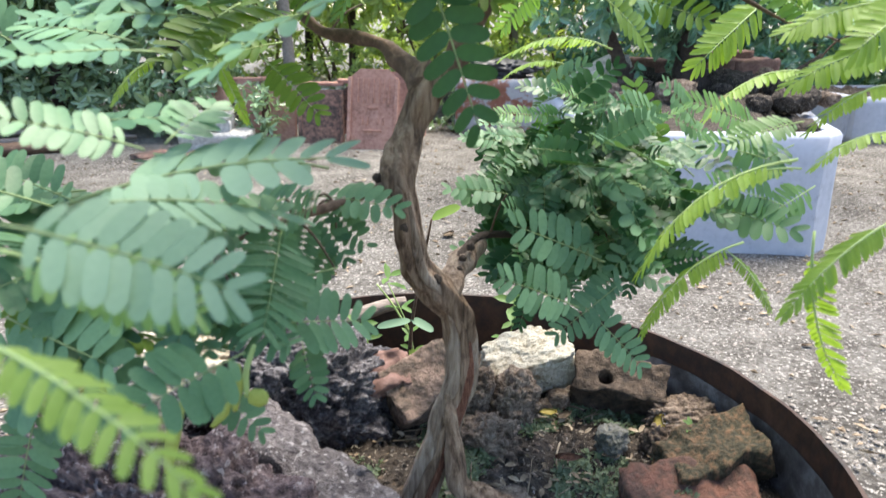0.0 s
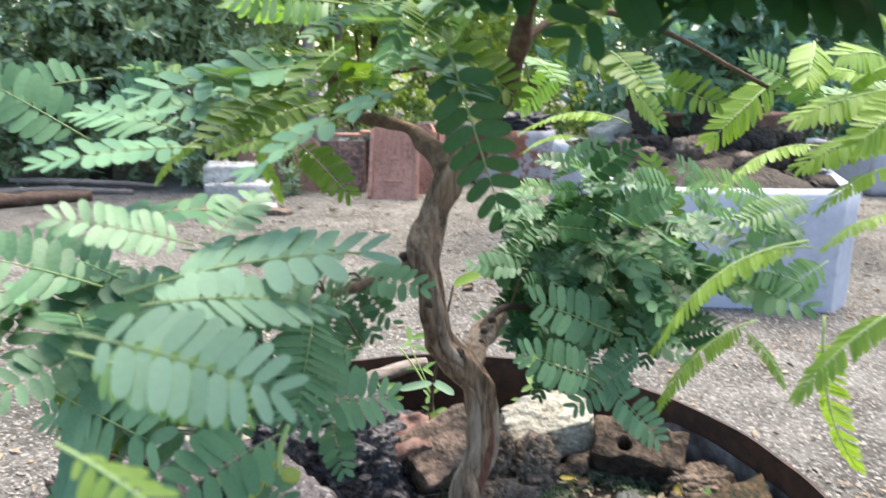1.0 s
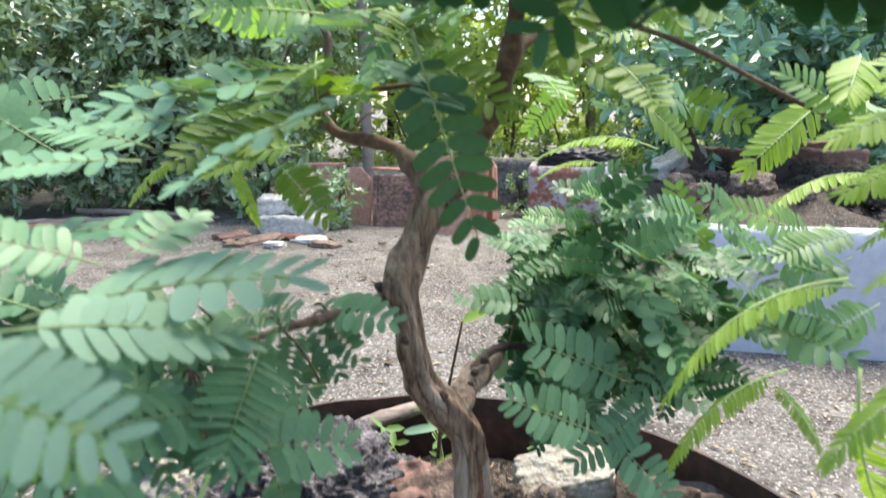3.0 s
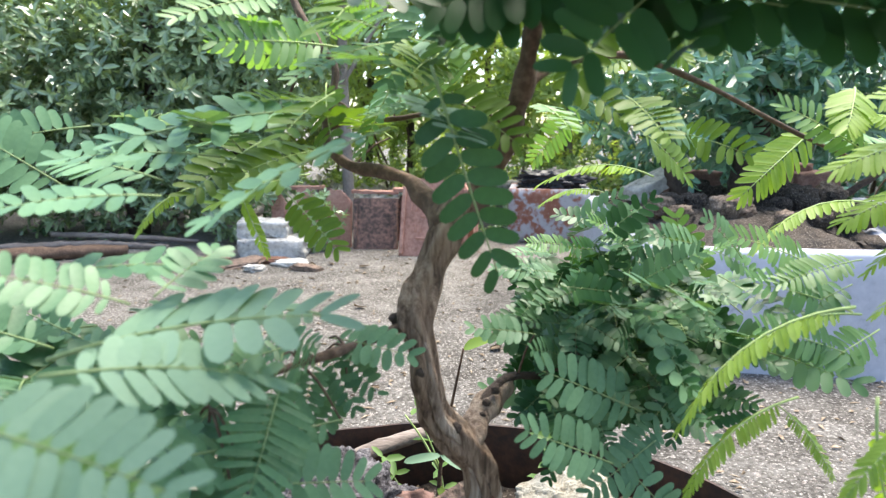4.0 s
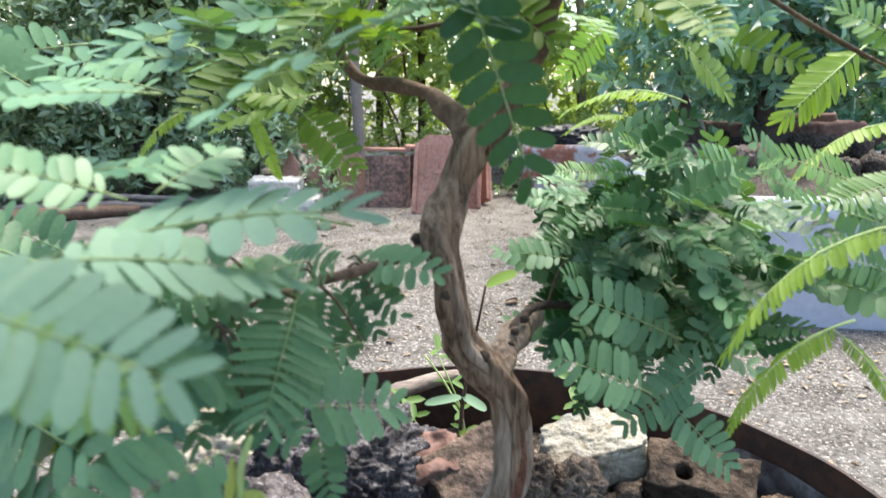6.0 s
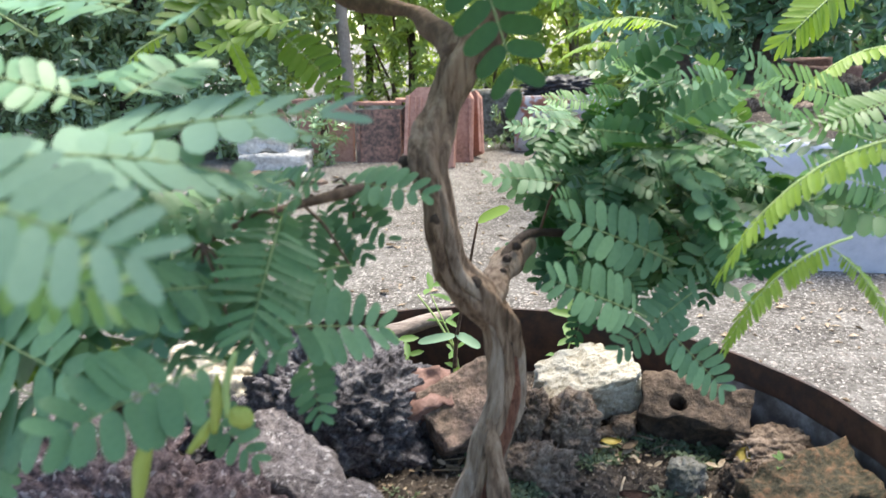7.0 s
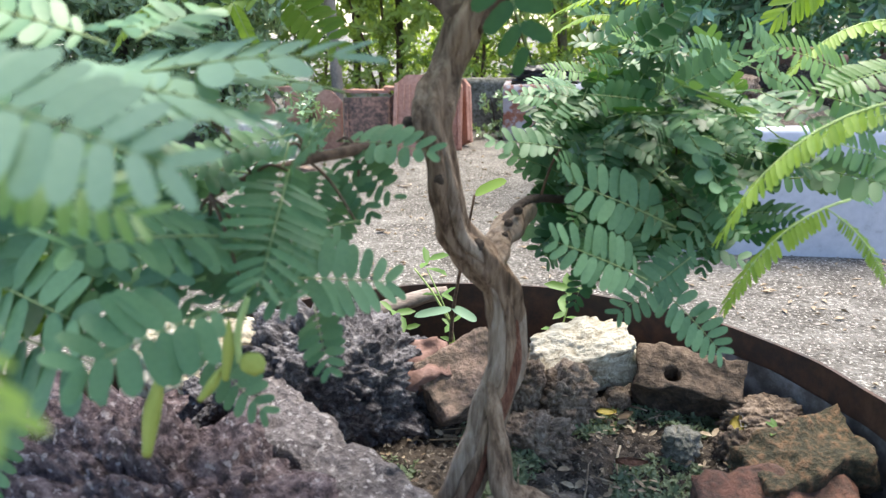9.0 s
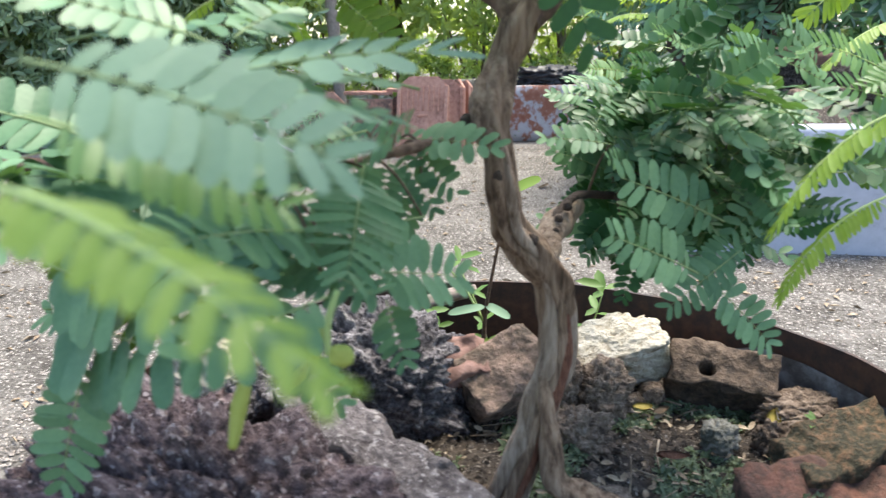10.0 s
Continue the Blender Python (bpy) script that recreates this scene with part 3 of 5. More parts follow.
# dry stick on the far side of the tub
stick = finish("driftwood", tube([(-0.150, 0.720, 0.252, 0.008), (-0.115, 0.745, 0.262, 0.009), (-0.070, 0.768, 0.270, 0.008), (-0.045, 0.778, 0.273, 0.006)], 16, 10, 0.15, 3, 1.0, 2, 0.2), WOOD)
tagged(stick, "short grey dead branch lying inside the rim", "branch")


# ---- the tree in the tub ----
tree = tagged(empty("potted_tree", (-0.02, 0.455, SOIL_Z)), "old bent little tree with feathery leaves in the tub", "tree")
TREE_AT = Vector((-0.02, 0.455, SOIL_Z))


def on_tree(name, bm, mat_, parent=None, label=""):
    """A part modelled in world metres under the tree."""
    bmesh.ops.translate(bm, verts=bm.verts[:], vec=-TREE_AT)
    return part(name, bm, mat_, parent or tree, label)


TRUNK = [(-0.027, 0.46, 0.195, 0.0165), (-0.0225, 0.461, 0.225, 0.0142), (-0.019, 0.462, 0.2426, 0.0116), (-0.011, 0.462, 0.2651, 0.0103), (-0.0025, 0.464, 0.29, 0.0094), (0.0032, 0.466, 0.3141, 0.009), (0.011, 0.468, 0.3376, 0.0092), (0.0129, 0.473, 0.367, 0.0097), (0.0096, 0.471, 0.3908, 0.0116), (-0.0047, 0.463, 0.4157, 0.0119), (-0.0165, 0.458, 0.4314, 0.0103), (-0.0209, 0.45, 0.4505, 0.0094), (-0.0235, 0.447, 0.4676, 0.0088), (-0.0254, 0.448, 0.4834, 0.0086), (-0.0297, 0.453, 0.5016, 0.0118), (-0.0213, 0.471, 0.528, 0.0098), (-0.0146, 0.471, 0.5432, 0.0096), (-0.0084, 0.474, 0.5581, 0.0106), (-0.0036, 0.476, 0.5685, 0.009)]
on_tree("trunk", tube(TRUNK, 220, 64, 0.20, 6, 2.6, 4, 0.34), BARK, label="twisting grey-brown ribbed trunk")


def strand(start, stop, turn0, turn1, off, radius, mat_, seed, label=""):
    """A rib of wood that winds along the lower trunk, between two heights."""
    path = spline(TRUNK, 120)
    pts = [q for q in path if start <= q.z <= stop][::3]
    out = []
    for i, q in enumerate(pts):
        u = i / (len(pts) - 1)
        a = radians(turn0 + (turn1 - turn0) * u)
        fade = min(1.0, 5 * u + 0.15, 5 * (1 - u) + 0.1)
        d = q[3] + off - radius * (0.5 + 0.6 * (1 - fade))
        out.append((q.x + math.cos(a) * d, q.y + math.sin(a) * d, q.z, radius * (0.35 + 0.65 * fade)))
    on_tree("wood_rib", tube(out, 70, 14, 0.22, 3, 2.0, seed, 0.35), mat_, label=label)


strand(0.20, 0.405, 205, 258, 0.0034, 0.0062, BARK_GREY, 1, "grey weathered rib of wood on the trunk")
strand(0.20, 0.395, 256, 284, 0.0040, 0.0040, BARK, 2)
strand(0.225, 0.385, 286, 308, 0.0030, 0.0056, BARK_RED, 3, "red-brown bare strip of wood on the trunk")
# thin rib laid on the bark; its dark colour paints a groove's shade
strand(0.225, 0.395, 272, 296, 0.0020, 0.0030, GROOVE_SHADE, 13, "dark rib that paints a groove's shade on the trunk")
strand(0.20, 0.400, 322, 346, 0.0028, 0.0048, BARK_GREY, 4)
strand(0.40, 0.500, 230, 265, 0.0005, 0.0042, BARK, 5)
strand(0.41, 0.490, 290, 300, 0.0005, 0.0036, BARK_GREY, 6)
for kx, ky, kz, kr in ((-0.0045, 0.4520, 0.4250, 0.004), (-0.0255, 0.4355, 0.4685, 0.0034), (-0.0420, 0.4480, 0.4980, 0.0040), (0.0120, 0.4650, 0.3820, 0.0024), (0.0145, 0.4840, 0.4300, 0.0028), (0.0205, 0.4900, 0.4370, 0.0030), (0.0120, 0.4780, 0.4240, 0.0022), (0.0113, 0.4590, 0.3424, 0.002)):
    knot = boulder((kr * 2, kr * 1.6, kr * 2.2), kz * 900, 0.35, 0.3, 3)
    bmesh.ops.translate(knot, verts=knot.verts[:], vec=(kx, ky + kr * 0.45, kz))
    on_tree("knot", knot, DARK_BARK, label="dark knot in the bark")
on_tree("root", tube([(0.004, 0.456, 0.335, 0.0030), (0.007, 0.450, 0.306, 0.0058), (0.008, 0.446, 0.280, 0.0072), (0.015, 0.444, 0.260, 0.0080), (0.034, 0.443, 0.252, 0.0078), (0.060, 0.442, 0.242, 0.0070), (0.090, 0.438, 0.226, 0.0055), (0.110, 0.428, 0.198, 0.004)], 70, 24, 0.18, 3, 1.0, 7, 0.4), BARK, label="surface root spreading from the trunk")
STUB = [(-0.0001, 0.466, 0.4082, 0.009), (0.0098, 0.483, 0.4186, 0.009), (0.0183, 0.497, 0.4258, 0.0086), (0.0247, 0.506, 0.4318, 0.0076), (0.036, 0.514, 0.4395, 0.0036), (0.055, 0.525, 0.436, 0.0030), (0.085, 0.540, 0.434, 0.0036), (0.135, 0.56, 0.432, 0.0028), (0.2, 0.6, 0.44, 0.002)]
on_tree("stub", tube(STUB[:4] + [(0.0301, 0.512, 0.4352, 0.0050)], 60, 24, 0.20, 3, 1.0, 3, 0.7), BARK_GREY, label="short grey scarred stub of a cut branch")
on_tree("branch", tube([(0.012, 0.490, 0.428, 0.0034), (0.024, 0.504, 0.438, 0.0034)] + STUB[4:], 40, 12, 0.14, 3, 1.0, 3, 0.5), DARK_BARK, label="thin dark side branch")
LEFT = [(-0.034, 0.452, 0.496, 0.0048), (-0.052, 0.438, 0.489, 0.0030), (-0.066, 0.416, 0.489, 0.0026), (-0.087, 0.395, 0.487, 0.0022), (-0.108, 0.372, 0.484, 0.0016), (-0.122, 0.355, 0.478, 0.0012)]
on_tree("branch", tube(LEFT, 50, 12, 0.12, 3, 1.0, 5, 0.4), TWIG, label="dark horizontal side branch")
LIMB_L = [(-0.0100, 0.4740, 0.5534, 0.0095), (-0.0280, 0.4960, 0.5692, 0.0068), (-0.0425, 0.5120, 0.5796, 0.0058), (-0.0618, 0.5250, 0.5846, 0.0050), (-0.0837, 0.5350, 0.5869, 0.0043), (-0.0977, 0.5400, 0.5953, 0.0040), (-0.1054, 0.5420, 0.6089, 0.0038), (-0.1031, 0.5480, 0.6323, 0.0035), (-0.1006, 0.5550, 0.6567, 0.0032), (-0.1135, 0.5600, 0.6763, 0.0030), (-0.1270, 0.5650, 0.6956, 0.0026), (-0.1370, 0.5700, 0.7156, 0.0020), (-0.1450, 0.5650, 0.7456, 0.0013)]
on_tree("branch", tube(LIMB_L, 60, 14, 0.12, 3, 1.0, 6, 0.5), TWIG, label="crooked brown upper branch")
on_tree("branch", tube([(-0.1034, 0.5420, 0.6149, 0.0028), (-0.0854, 0.5420, 0.6209, 0.0027), (-0.0554, 0.5420, 0.6209, 0.002), (-0.0204, 0.5420, 0.6269, 0.0014)], 20, 10, 0.1), TWIG)
on_tree("branch", tube([(-0.1135, 0.5600, 0.6763, 0.0017), (-0.1275, 0.5600, 0.6583, 0.0014), (-0.1375, 0.5600, 0.6383, 0.001)], 12, 8, 0.1), TWIG)
LIMB_R = [(-0.0095, 0.4730, 0.5514, 0.0092), (0.0002, 0.4790, 0.5600, 0.0078), (0.0156, 0.4820, 0.5853, 0.0074), (0.0278, 0.4780, 0.6128, 0.0070), (0.0356, 0.4760, 0.6374, 0.0064), (0.0396, 0.4660, 0.6674, 0.0050), (0.0436, 0.4460, 0.7074, 0.0040), (0.0476, 0.4260, 0.7474, 0.0030)]
on_tree("branch", tube(LIMB_R, 60, 16, 0.12, 3, 1.0, 8, 0.5), TWIG, label="upright brown upper branch")
ARM = [(0.0357, 0.4800, 0.6388, 0.0036), (0.0482, 0.4900, 0.6498, 0.0032), (0.0619, 0.5050, 0.6567, 0.0029), (0.0984, 0.5300, 0.6636, 0.0026), (0.1247, 0.5450, 0.6596, 0.0023), (0.1750, 0.5800, 0.6448, 0.0020), (0.2514, 0.6300, 0.6147, 0.0017), (0.3128, 0.6600, 0.5916, 0.0014), (0.3728, 0.6900, 0.5766, 0.0011), (0.4128, 0.7400, 0.5666, 0.0009)]
on_tree("branch", tube(ARM, 60, 10, 0.08, 3, 1.0, 9, 0.4), TWIG, label="long thin arching twig")


def blade(length, width, cup, tip_round=1.0):
    """One leaflet along +x, folded slightly along its rib."""
    stations = [(0.0, 0.0), (0.07, 0.55), (0.22, 0.92), (0.5, 1.0), (0.78, 0.90), (0.93, 0.60), (1.0, 0.0)]
    v, f = [], []
    for u, w in stations:
        z = -0.10 * length * (u - 0.35) ** 2
        if w == 0:
            v.append((u * length, 0, z))
        else:
            h = w * width / 2
            v += [(u * length, h, z + cup * h), (u * length, 0, z), (u * length, -h, z + cup * h)]
    f += [(0, 2, 1), (0, 3, 2)]
    for k in range(4):
        a = 1 + 3 * k
        f += [(a, a + 1, a + 4, a + 3), (a + 1, a + 2, a + 5, a + 4)]
    a = 13
    f += [(a, a + 1, 16), (a + 1, a + 2, 16)]
    return v, f


# kind: pairs, leaflet length and width (for a leaf 1 long), sweep, fold, droop, leaf and stalk colours
KINDS = {
    "mature": (10, 0.235, 0.086, 74, 4, 0.10, LEAF, RACHIS, 0.10),
    "broad": (8, 0.310, 0.128, 72, 4, 0.12, LEAF, RACHIS, 0.10),
    "narrow": (12, 0.300, 0.058, 74, 3, 0.08, LEAF, RACHIS, 0.12),
    "small": (8, 0.250, 0.110, 68, 5, 0.10, LEAF, RACHIS, 0.12),
    # the small leaf in the darker green, shade painted into its colour
    "shaded": (8, 0.250, 0.110, 68, 5, 0.10, DEEP_SHADE_LEAF, RACHIS, 0.12),
    "olive": (10, 0.24, 0.085, 66, 8, 0.12, OLIVE, RACHIS_LIME, 0.2),
    "lime": (26, 0.118, 0.028, 52, -24, 0.34, LIME, RACHIS_LIME, 0.2),
    "fringe": (22, 0.190, 0.042, 60, -22, 0.18, LIME, RACHIS_LIME, 0.2),
    "tip_fringe": (12, 0.118, 0.046, 56, -18, 0.14, LIME, RACHIS_LIME, 0.2),
    "hang": (10, 0.168, 0.076, 70, 3, 0.08, DEEP_SHADE_LEAF, RACHIS, 0.10),
    "crown": (8, 0.330, 0.128, 74, 5, 0.10, DEEP_SHADE_LEAF, RACHIS, 0.12),
    "dense": (10, 0.270, 0.089, 74, 2, 0.12, SHEEN_LEAF, RACHIS, 0.05),
    "lime_broad": (14, 0.195, 0.052, 68, 4, 0.12, LIME_LEAF, RACHIS_LIME, 0.12),
}
BLADES = {}
for kind, (pairs, ll, lw, sweep, fold, droop, lm, rm, cup) in KINDS.items():
    me = bpy.data.meshes.new("leaflet")
    v, f = blade(ll, lw, cup)
    me.from_pydata(v, [], f)
    me.materials.append(lm)
    me.polygons.foreach_set("use_smooth", [True] * len(me.polygons))
    BLADES[kind] = (me, v, f)


def leaflet_places(kind, rng):
    pairs, ll, lw, sweep, fold, droop, lm, rm, cup = KINDS[kind]
    out = []
    for i in range(pairs):
        s = 0.14 + 0.84 * i / (pairs - 1)
        at = Vector((s, 0, droop * (s - s * s) * 1.6))
        size = 0.72 + 0.5 * math.sin(math.pi * min(1.0, 0.12 + s * 0.85)) if i else 0.7
        for side in (1, -1):
            ang = radians(sweep - 34 * max(0.0, s - 0.72) / 0.28 + rng.uniform(-5, 5)) * side
            loose = 0.3 if kind == "dense" else 0.55
            tilt = fold + rng.uniform(-15, 13) * loose
            m = Matrix.Translation(at) @ Matrix.Rotation(ang, 4, "Z") @ Matrix.Rotation(radians(-tilt), 4, "Y") @ Matrix.Rotation(radians(rng.uniform(-20, 20) * loose), 4, "X") @ Matrix.Diagonal((size, size * rng.uniform(0.92, 1.05), size, 1))
            if rng.random() > 0.035:
                out.append(m)
    return out


def stalk_mesh(kind):
    droop = KINDS[kind][5]
    pts = [(s, 0, droop * (s - s * s) * 1.6, 0.0075 * (1.25 - 0.8 * s)) for s in (-0.02, 0.15, 0.4, 0.7, 1.0)]
    return tube(pts, 9, 5)


VARIANTS = {}


def joined_leaf(kind, variant):
    """A whole leaf in one mesh, one long, made once for each kind and variant."""
    if (kind, variant) not in VARIANTS:
        rng = random.Random(variant * 17 + len(kind))
        bm = stalk_mesh(kind)
        for face in bm.faces:
            face.material_index = 1
        me = bpy.data.meshes.new("leaf")
        bm.to_mesh(me)
        bm.free()
        verts = [tuple(v.co) for v in me.vertices]
        faces = [tuple(p.vertices) for p in me.polygons]
        count = len(faces)
        _, v, f = BLADES[kind]
        for m in leaflet_places(kind, rng):
            b = len(verts)
            verts += [tuple(m @ Vector(q)) for q in v]
            faces += [tuple(b + k for k in q) for q in f]
        me = bpy.data.meshes.new("leaf")
        me.from_pydata(verts, [], faces)
        me.materials.append(KINDS[kind][6]), me.materials.append(KINDS[kind][7])
        me.polygons.foreach_set("material_index", [1] * count + [0] * (len(faces) - count))
        me.polygons.foreach_set("use_smooth", [True] * len(faces))
        VARIANTS[kind, variant] = me
    return VARIANTS[kind, variant]


def leaf_pose(base, tip, up, widen=1.0):
    b, t = Vector(base), Vector(tip)
    x = t - b
    size = x.length
    x.normalize()
    z = Vector(up) - x * x.dot(Vector(up))
    z.normalize()
    y = z.cross(x)
    m = Matrix((x, y, z)).transposed().to_4x4()
    return Matrix.Translation(b - TREE_AT) @ m @ Matrix.Diagonal((size, size * widen, size, 1))


left_branch, right_branch, top_branch = LEFT, STUB + ARM, LIMB_L + LIMB_R
leaf_count = [0]
REST = []
SPLIT = 60


def leaf(kind, base, tip, up, branch, widen=1.0, twig=True):
    """A leaf from its stalk's foot to its end; the first ones get leaflets of their own."""
    leaf_count[0] += 1
    n = leaf_count[0]
    m = leaf_pose(base, tip, up, widen)
    if n <= SPLIT:
        bm = stalk_mesh(kind)
        ob = finish("leaf", bm, KINDS[kind][7], tree)
        ob.matrix_local = m
        for q in leaflet_places(kind, random.Random(n)):
            o = new("leaflet", BLADES[kind][0])
            o.parent = ob
            o.matrix_local = q
    else:
        shape = joined_leaf(kind, n % 5)
        if n > 300:
            REST.append((shape, m))
            return None
        ob = new("leaf", shape)
        ob.parent = tree
        ob.matrix_local = m
    if twig and branch:
        b = Vector(base)
        near = min((Vector(q[:3]) for q in branch), key=lambda q: (q - b).length)
        if 0.012 < (near - b).length < 0.045:
            mid = near.lerp(b, 0.5) + Vector((0, 0, 0.004))
            on_tree("twig", tube([(*near, 0.0010), (*mid, 0.0008), (*b, 0.0006)], 8, 5), TWIG)
    return ob


leaf("broad", (-0.0918, 0.29, 0.4522), (-0.1238, 0.245, 0.4486), (0, -0.85, 0.5), left_branch)
leaf("mature", (-0.103, 0.330, 0.448), (-0.046, 0.370, 0.432), (0, -0.8, 0.6), left_branch)
leaf("broad", (-0.080, 0.360, 0.423), (-0.070, 0.340, 0.401), (0, -0.9, 0.3), left_branch)
leaf("narrow", (-0.0885, 0.366, 0.487), (-0.0876, 0.312, 0.4537), (0.3, -0.8, 0.5), left_branch)
leaf("mature", (-0.105, 0.340, 0.463), (-0.137, 0.270, 0.480), (0, -0.75, 0.65), left_branch)
leaf("mature", (-0.110, 0.380, 0.483), (-0.145, 0.330, 0.495), (0, -0.7, 0.7), left_branch)
leaf("small", (-0.079, 0.430, 0.491), (-0.028, 0.410, 0.488), (0, -0.6, 0.8), left_branch)
leaf("small", (-0.073, 0.430, 0.484), (-0.047, 0.412, 0.464), (-0.2, -0.8, 0.5), left_branch)
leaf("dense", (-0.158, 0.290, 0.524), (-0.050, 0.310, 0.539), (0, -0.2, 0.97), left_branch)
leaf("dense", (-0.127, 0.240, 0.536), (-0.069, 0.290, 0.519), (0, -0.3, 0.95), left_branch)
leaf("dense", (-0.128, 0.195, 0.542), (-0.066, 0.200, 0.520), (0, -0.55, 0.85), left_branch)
leaf("lime_broad", (-0.140, 0.210, 0.529), (-0.082, 0.215, 0.505), (0.1, -0.6, 0.8), left_branch)
leaf("tip_fringe", (-0.116, 0.158, 0.5235), (-0.051, 0.121, 0.507), (0.1, -0.15, 0.95), left_branch)
leaf("mature", (-0.207, 0.320, 0.416), (-0.225, 0.310, 0.354), (0.1, -0.8, 0.6), left_branch)
leaf("mature", (-0.130, 0.300, 0.545), (-0.180, 0.280, 0.561), (0, -0.5, 0.85), left_branch)
leaf("small", (-0.123, 0.310, 0.546), (-0.116, 0.360, 0.556), (0.2, -0.6, 0.7), left_branch)
leaf("mature", (-0.150, 0.450, 0.598), (-0.232, 0.420, 0.597), (0, -0.3, 0.95), left_branch)
leaf("mature", (-0.149, 0.370, 0.582), (-0.213, 0.330, 0.578), (0, -0.3, 0.95), left_branch)
leaf("mature", (-0.096, 0.500, 0.626), (-0.206, 0.440, 0.607), (0, -0.4, 0.9), left_branch)
leaf("mature", (-0.033, 0.370, 0.615), (-0.111, 0.340, 0.574), (-0.3, -0.25, 0.9), left_branch)
leaf("lime", (-0.201, 0.520, 0.572), (-0.233, 0.500, 0.540), (0, -0.5, 0.8), left_branch)
leaf("lime", (-0.156, 0.500, 0.570), (-0.139, 0.500, 0.527), (0, -0.7, 0.6), left_branch)
leaf("olive", (-0.124, 0.500, 0.571), (-0.085, 0.480, 0.536), (0, -0.7, 0.6), left_branch)
leaf("olive", (-0.099, 0.530, 0.600), (-0.151, 0.470, 0.583), (0, -0.5, 0.8), left_branch)
leaf("hang", (-0.015, 0.415, 0.646), (0.021, 0.410, 0.537), (-0.1, -0.97, 0.2), top_branch)
leaf("lime_broad", (-0.102, 0.550, 0.666), (-0.179, 0.530, 0.672), (0, -0.5, -0.8), top_branch)
leaf("lime_broad", (-0.111, 0.560, 0.679), (-0.067, 0.560, 0.705), (0, -0.6, -0.7), top_branch)
leaf("small", (-0.084, 0.540, 0.624), (-0.036, 0.540, 0.635), (0, -0.5, 0.8), top_branch)
leaf("mature", (0.096, 0.460, 0.402), (0.040, 0.438, 0.432), (0.1, -0.85, 0.5), right_branch)
leaf("mature", (0.117, 0.485, 0.428), (0.050, 0.472, 0.459), (0.1, -0.85, 0.5), right_branch)
leaf("mature", (0.104, 0.475, 0.396), (0.146, 0.465, 0.353), (0.2, -0.85, 0.5), right_branch)
leaf("mature", (0.127, 0.480, 0.409), (0.084, 0.470, 0.376), (-0.1, -0.85, 0.4), right_branch)
leaf("small", (0.047, 0.500, 0.475), (0.005, 0.490, 0.481), (0, -0.6, 0.7), right_branch)
leaf("broad", (0.120, 0.530, 0.493), (0.144, 0.480, 0.447), (0.6, -0.5, 0.6), right_branch)
leaf("mature", (0.206, 0.660, 0.471), (0.172, 0.640, 0.540), (-0.6, -0.5, 0.5), right_branch)
leaf("lime", (0.238, 0.470, 0.506), (0.135, 0.450, 0.432), (0.25, 0.2, 0.9), right_branch)
leaf("lime", (0.206, 0.460, 0.450), (0.138, 0.440, 0.392), (0.3, 0.1, 0.9), right_branch)
leaf("lime", (0.196, 0.460, 0.445), (0.223, 0.440, 0.408), (-0.4, 0.1, 0.8), right_branch)
leaf("fringe", (0.324, 0.740, 0.615), (0.245, 0.700, 0.552), (0.35, -0.6, 0.7), right_branch)
leaf("lime", (0.359, 0.700, 0.546), (0.246, 0.660, 0.508), (0.2, 0.2, 0.9), right_branch)
leaf("lime", (0.211, 0.380, 0.481), (0.239, 0.370, 0.389), (-0.8, -0.4, 0.3), right_branch)
leaf("lime", (0.257, 0.380, 0.491), (0.191, 0.360, 0.440), (0.5, 0.0, 0.8), right_branch)
leaf("lime", (0.170, 0.740, 0.567), (0.059, 0.720, 0.558), (0, 0.1, 0.95), right_branch)
leaf("lime", (0.118, 0.700, 0.554), (0.057, 0.680, 0.542), (0, 0.1, 0.95), right_branch)
leaf("fringe", (0.323, 0.520, 0.608), (0.235, 0.500, 0.589), (0, -0.4, 0.9), right_branch)
leaf("fringe", (0.354, 0.560, 0.578), (0.263, 0.540, 0.550), (0, -0.3, 0.9), right_branch)
leaf("lime", (0.358, 0.550, 0.549), (0.276, 0.530, 0.515), (0.1, -0.1, 0.9), right_branch)
leaf("lime", (0.334, 0.500, 0.518), (0.258, 0.480, 0.498), (0.1, 0.1, 0.9), right_branch)
leaf("fringe", (0.375, 0.600, 0.598), (0.292, 0.580, 0.623), (0, -0.4, 0.9), right_branch)
leaf("lime_broad", (0.395, 0.660, 0.583), (0.282, 0.620, 0.603), (0, -0.4, 0.9), right_branch)
leaf("small", (0.184, 0.600, 0.520), (0.140, 0.575, 0.532), (0, -0.7, 0.6), right_branch)
leaf("shaded", (0.160, 0.570, 0.505), (0.110, 0.545, 0.520), (0, -0.8, 0.5), right_branch)
leaf("small", (0.215, 0.600, 0.512), (0.180, 0.580, 0.545), (0, -0.7, 0.6), right_branch)
leaf("lime", (0.258, 0.500, 0.494), (0.171, 0.480, 0.456), (0.2, 0.2, 0.9), right_branch)
leaf("lime_broad", (0.286, 0.560, 0.519), (0.222, 0.540, 0.504), (0, -0.5, 0.8), right_branch)
leaf("mature", (0.281, 0.560, 0.500), (0.225, 0.540, 0.474), (0, -0.5, 0.8), right_branch)
leaf("lime", (0.242, 0.400, 0.460), (0.258, 0.380, 0.486), (-0.1, 0.1, 0.9), right_branch)
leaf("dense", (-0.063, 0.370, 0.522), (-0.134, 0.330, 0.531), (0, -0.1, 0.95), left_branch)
leaf("mature", (-0.120, 0.360, 0.511), (-0.167, 0.330, 0.506), (0, -0.5, 0.85), left_branch)
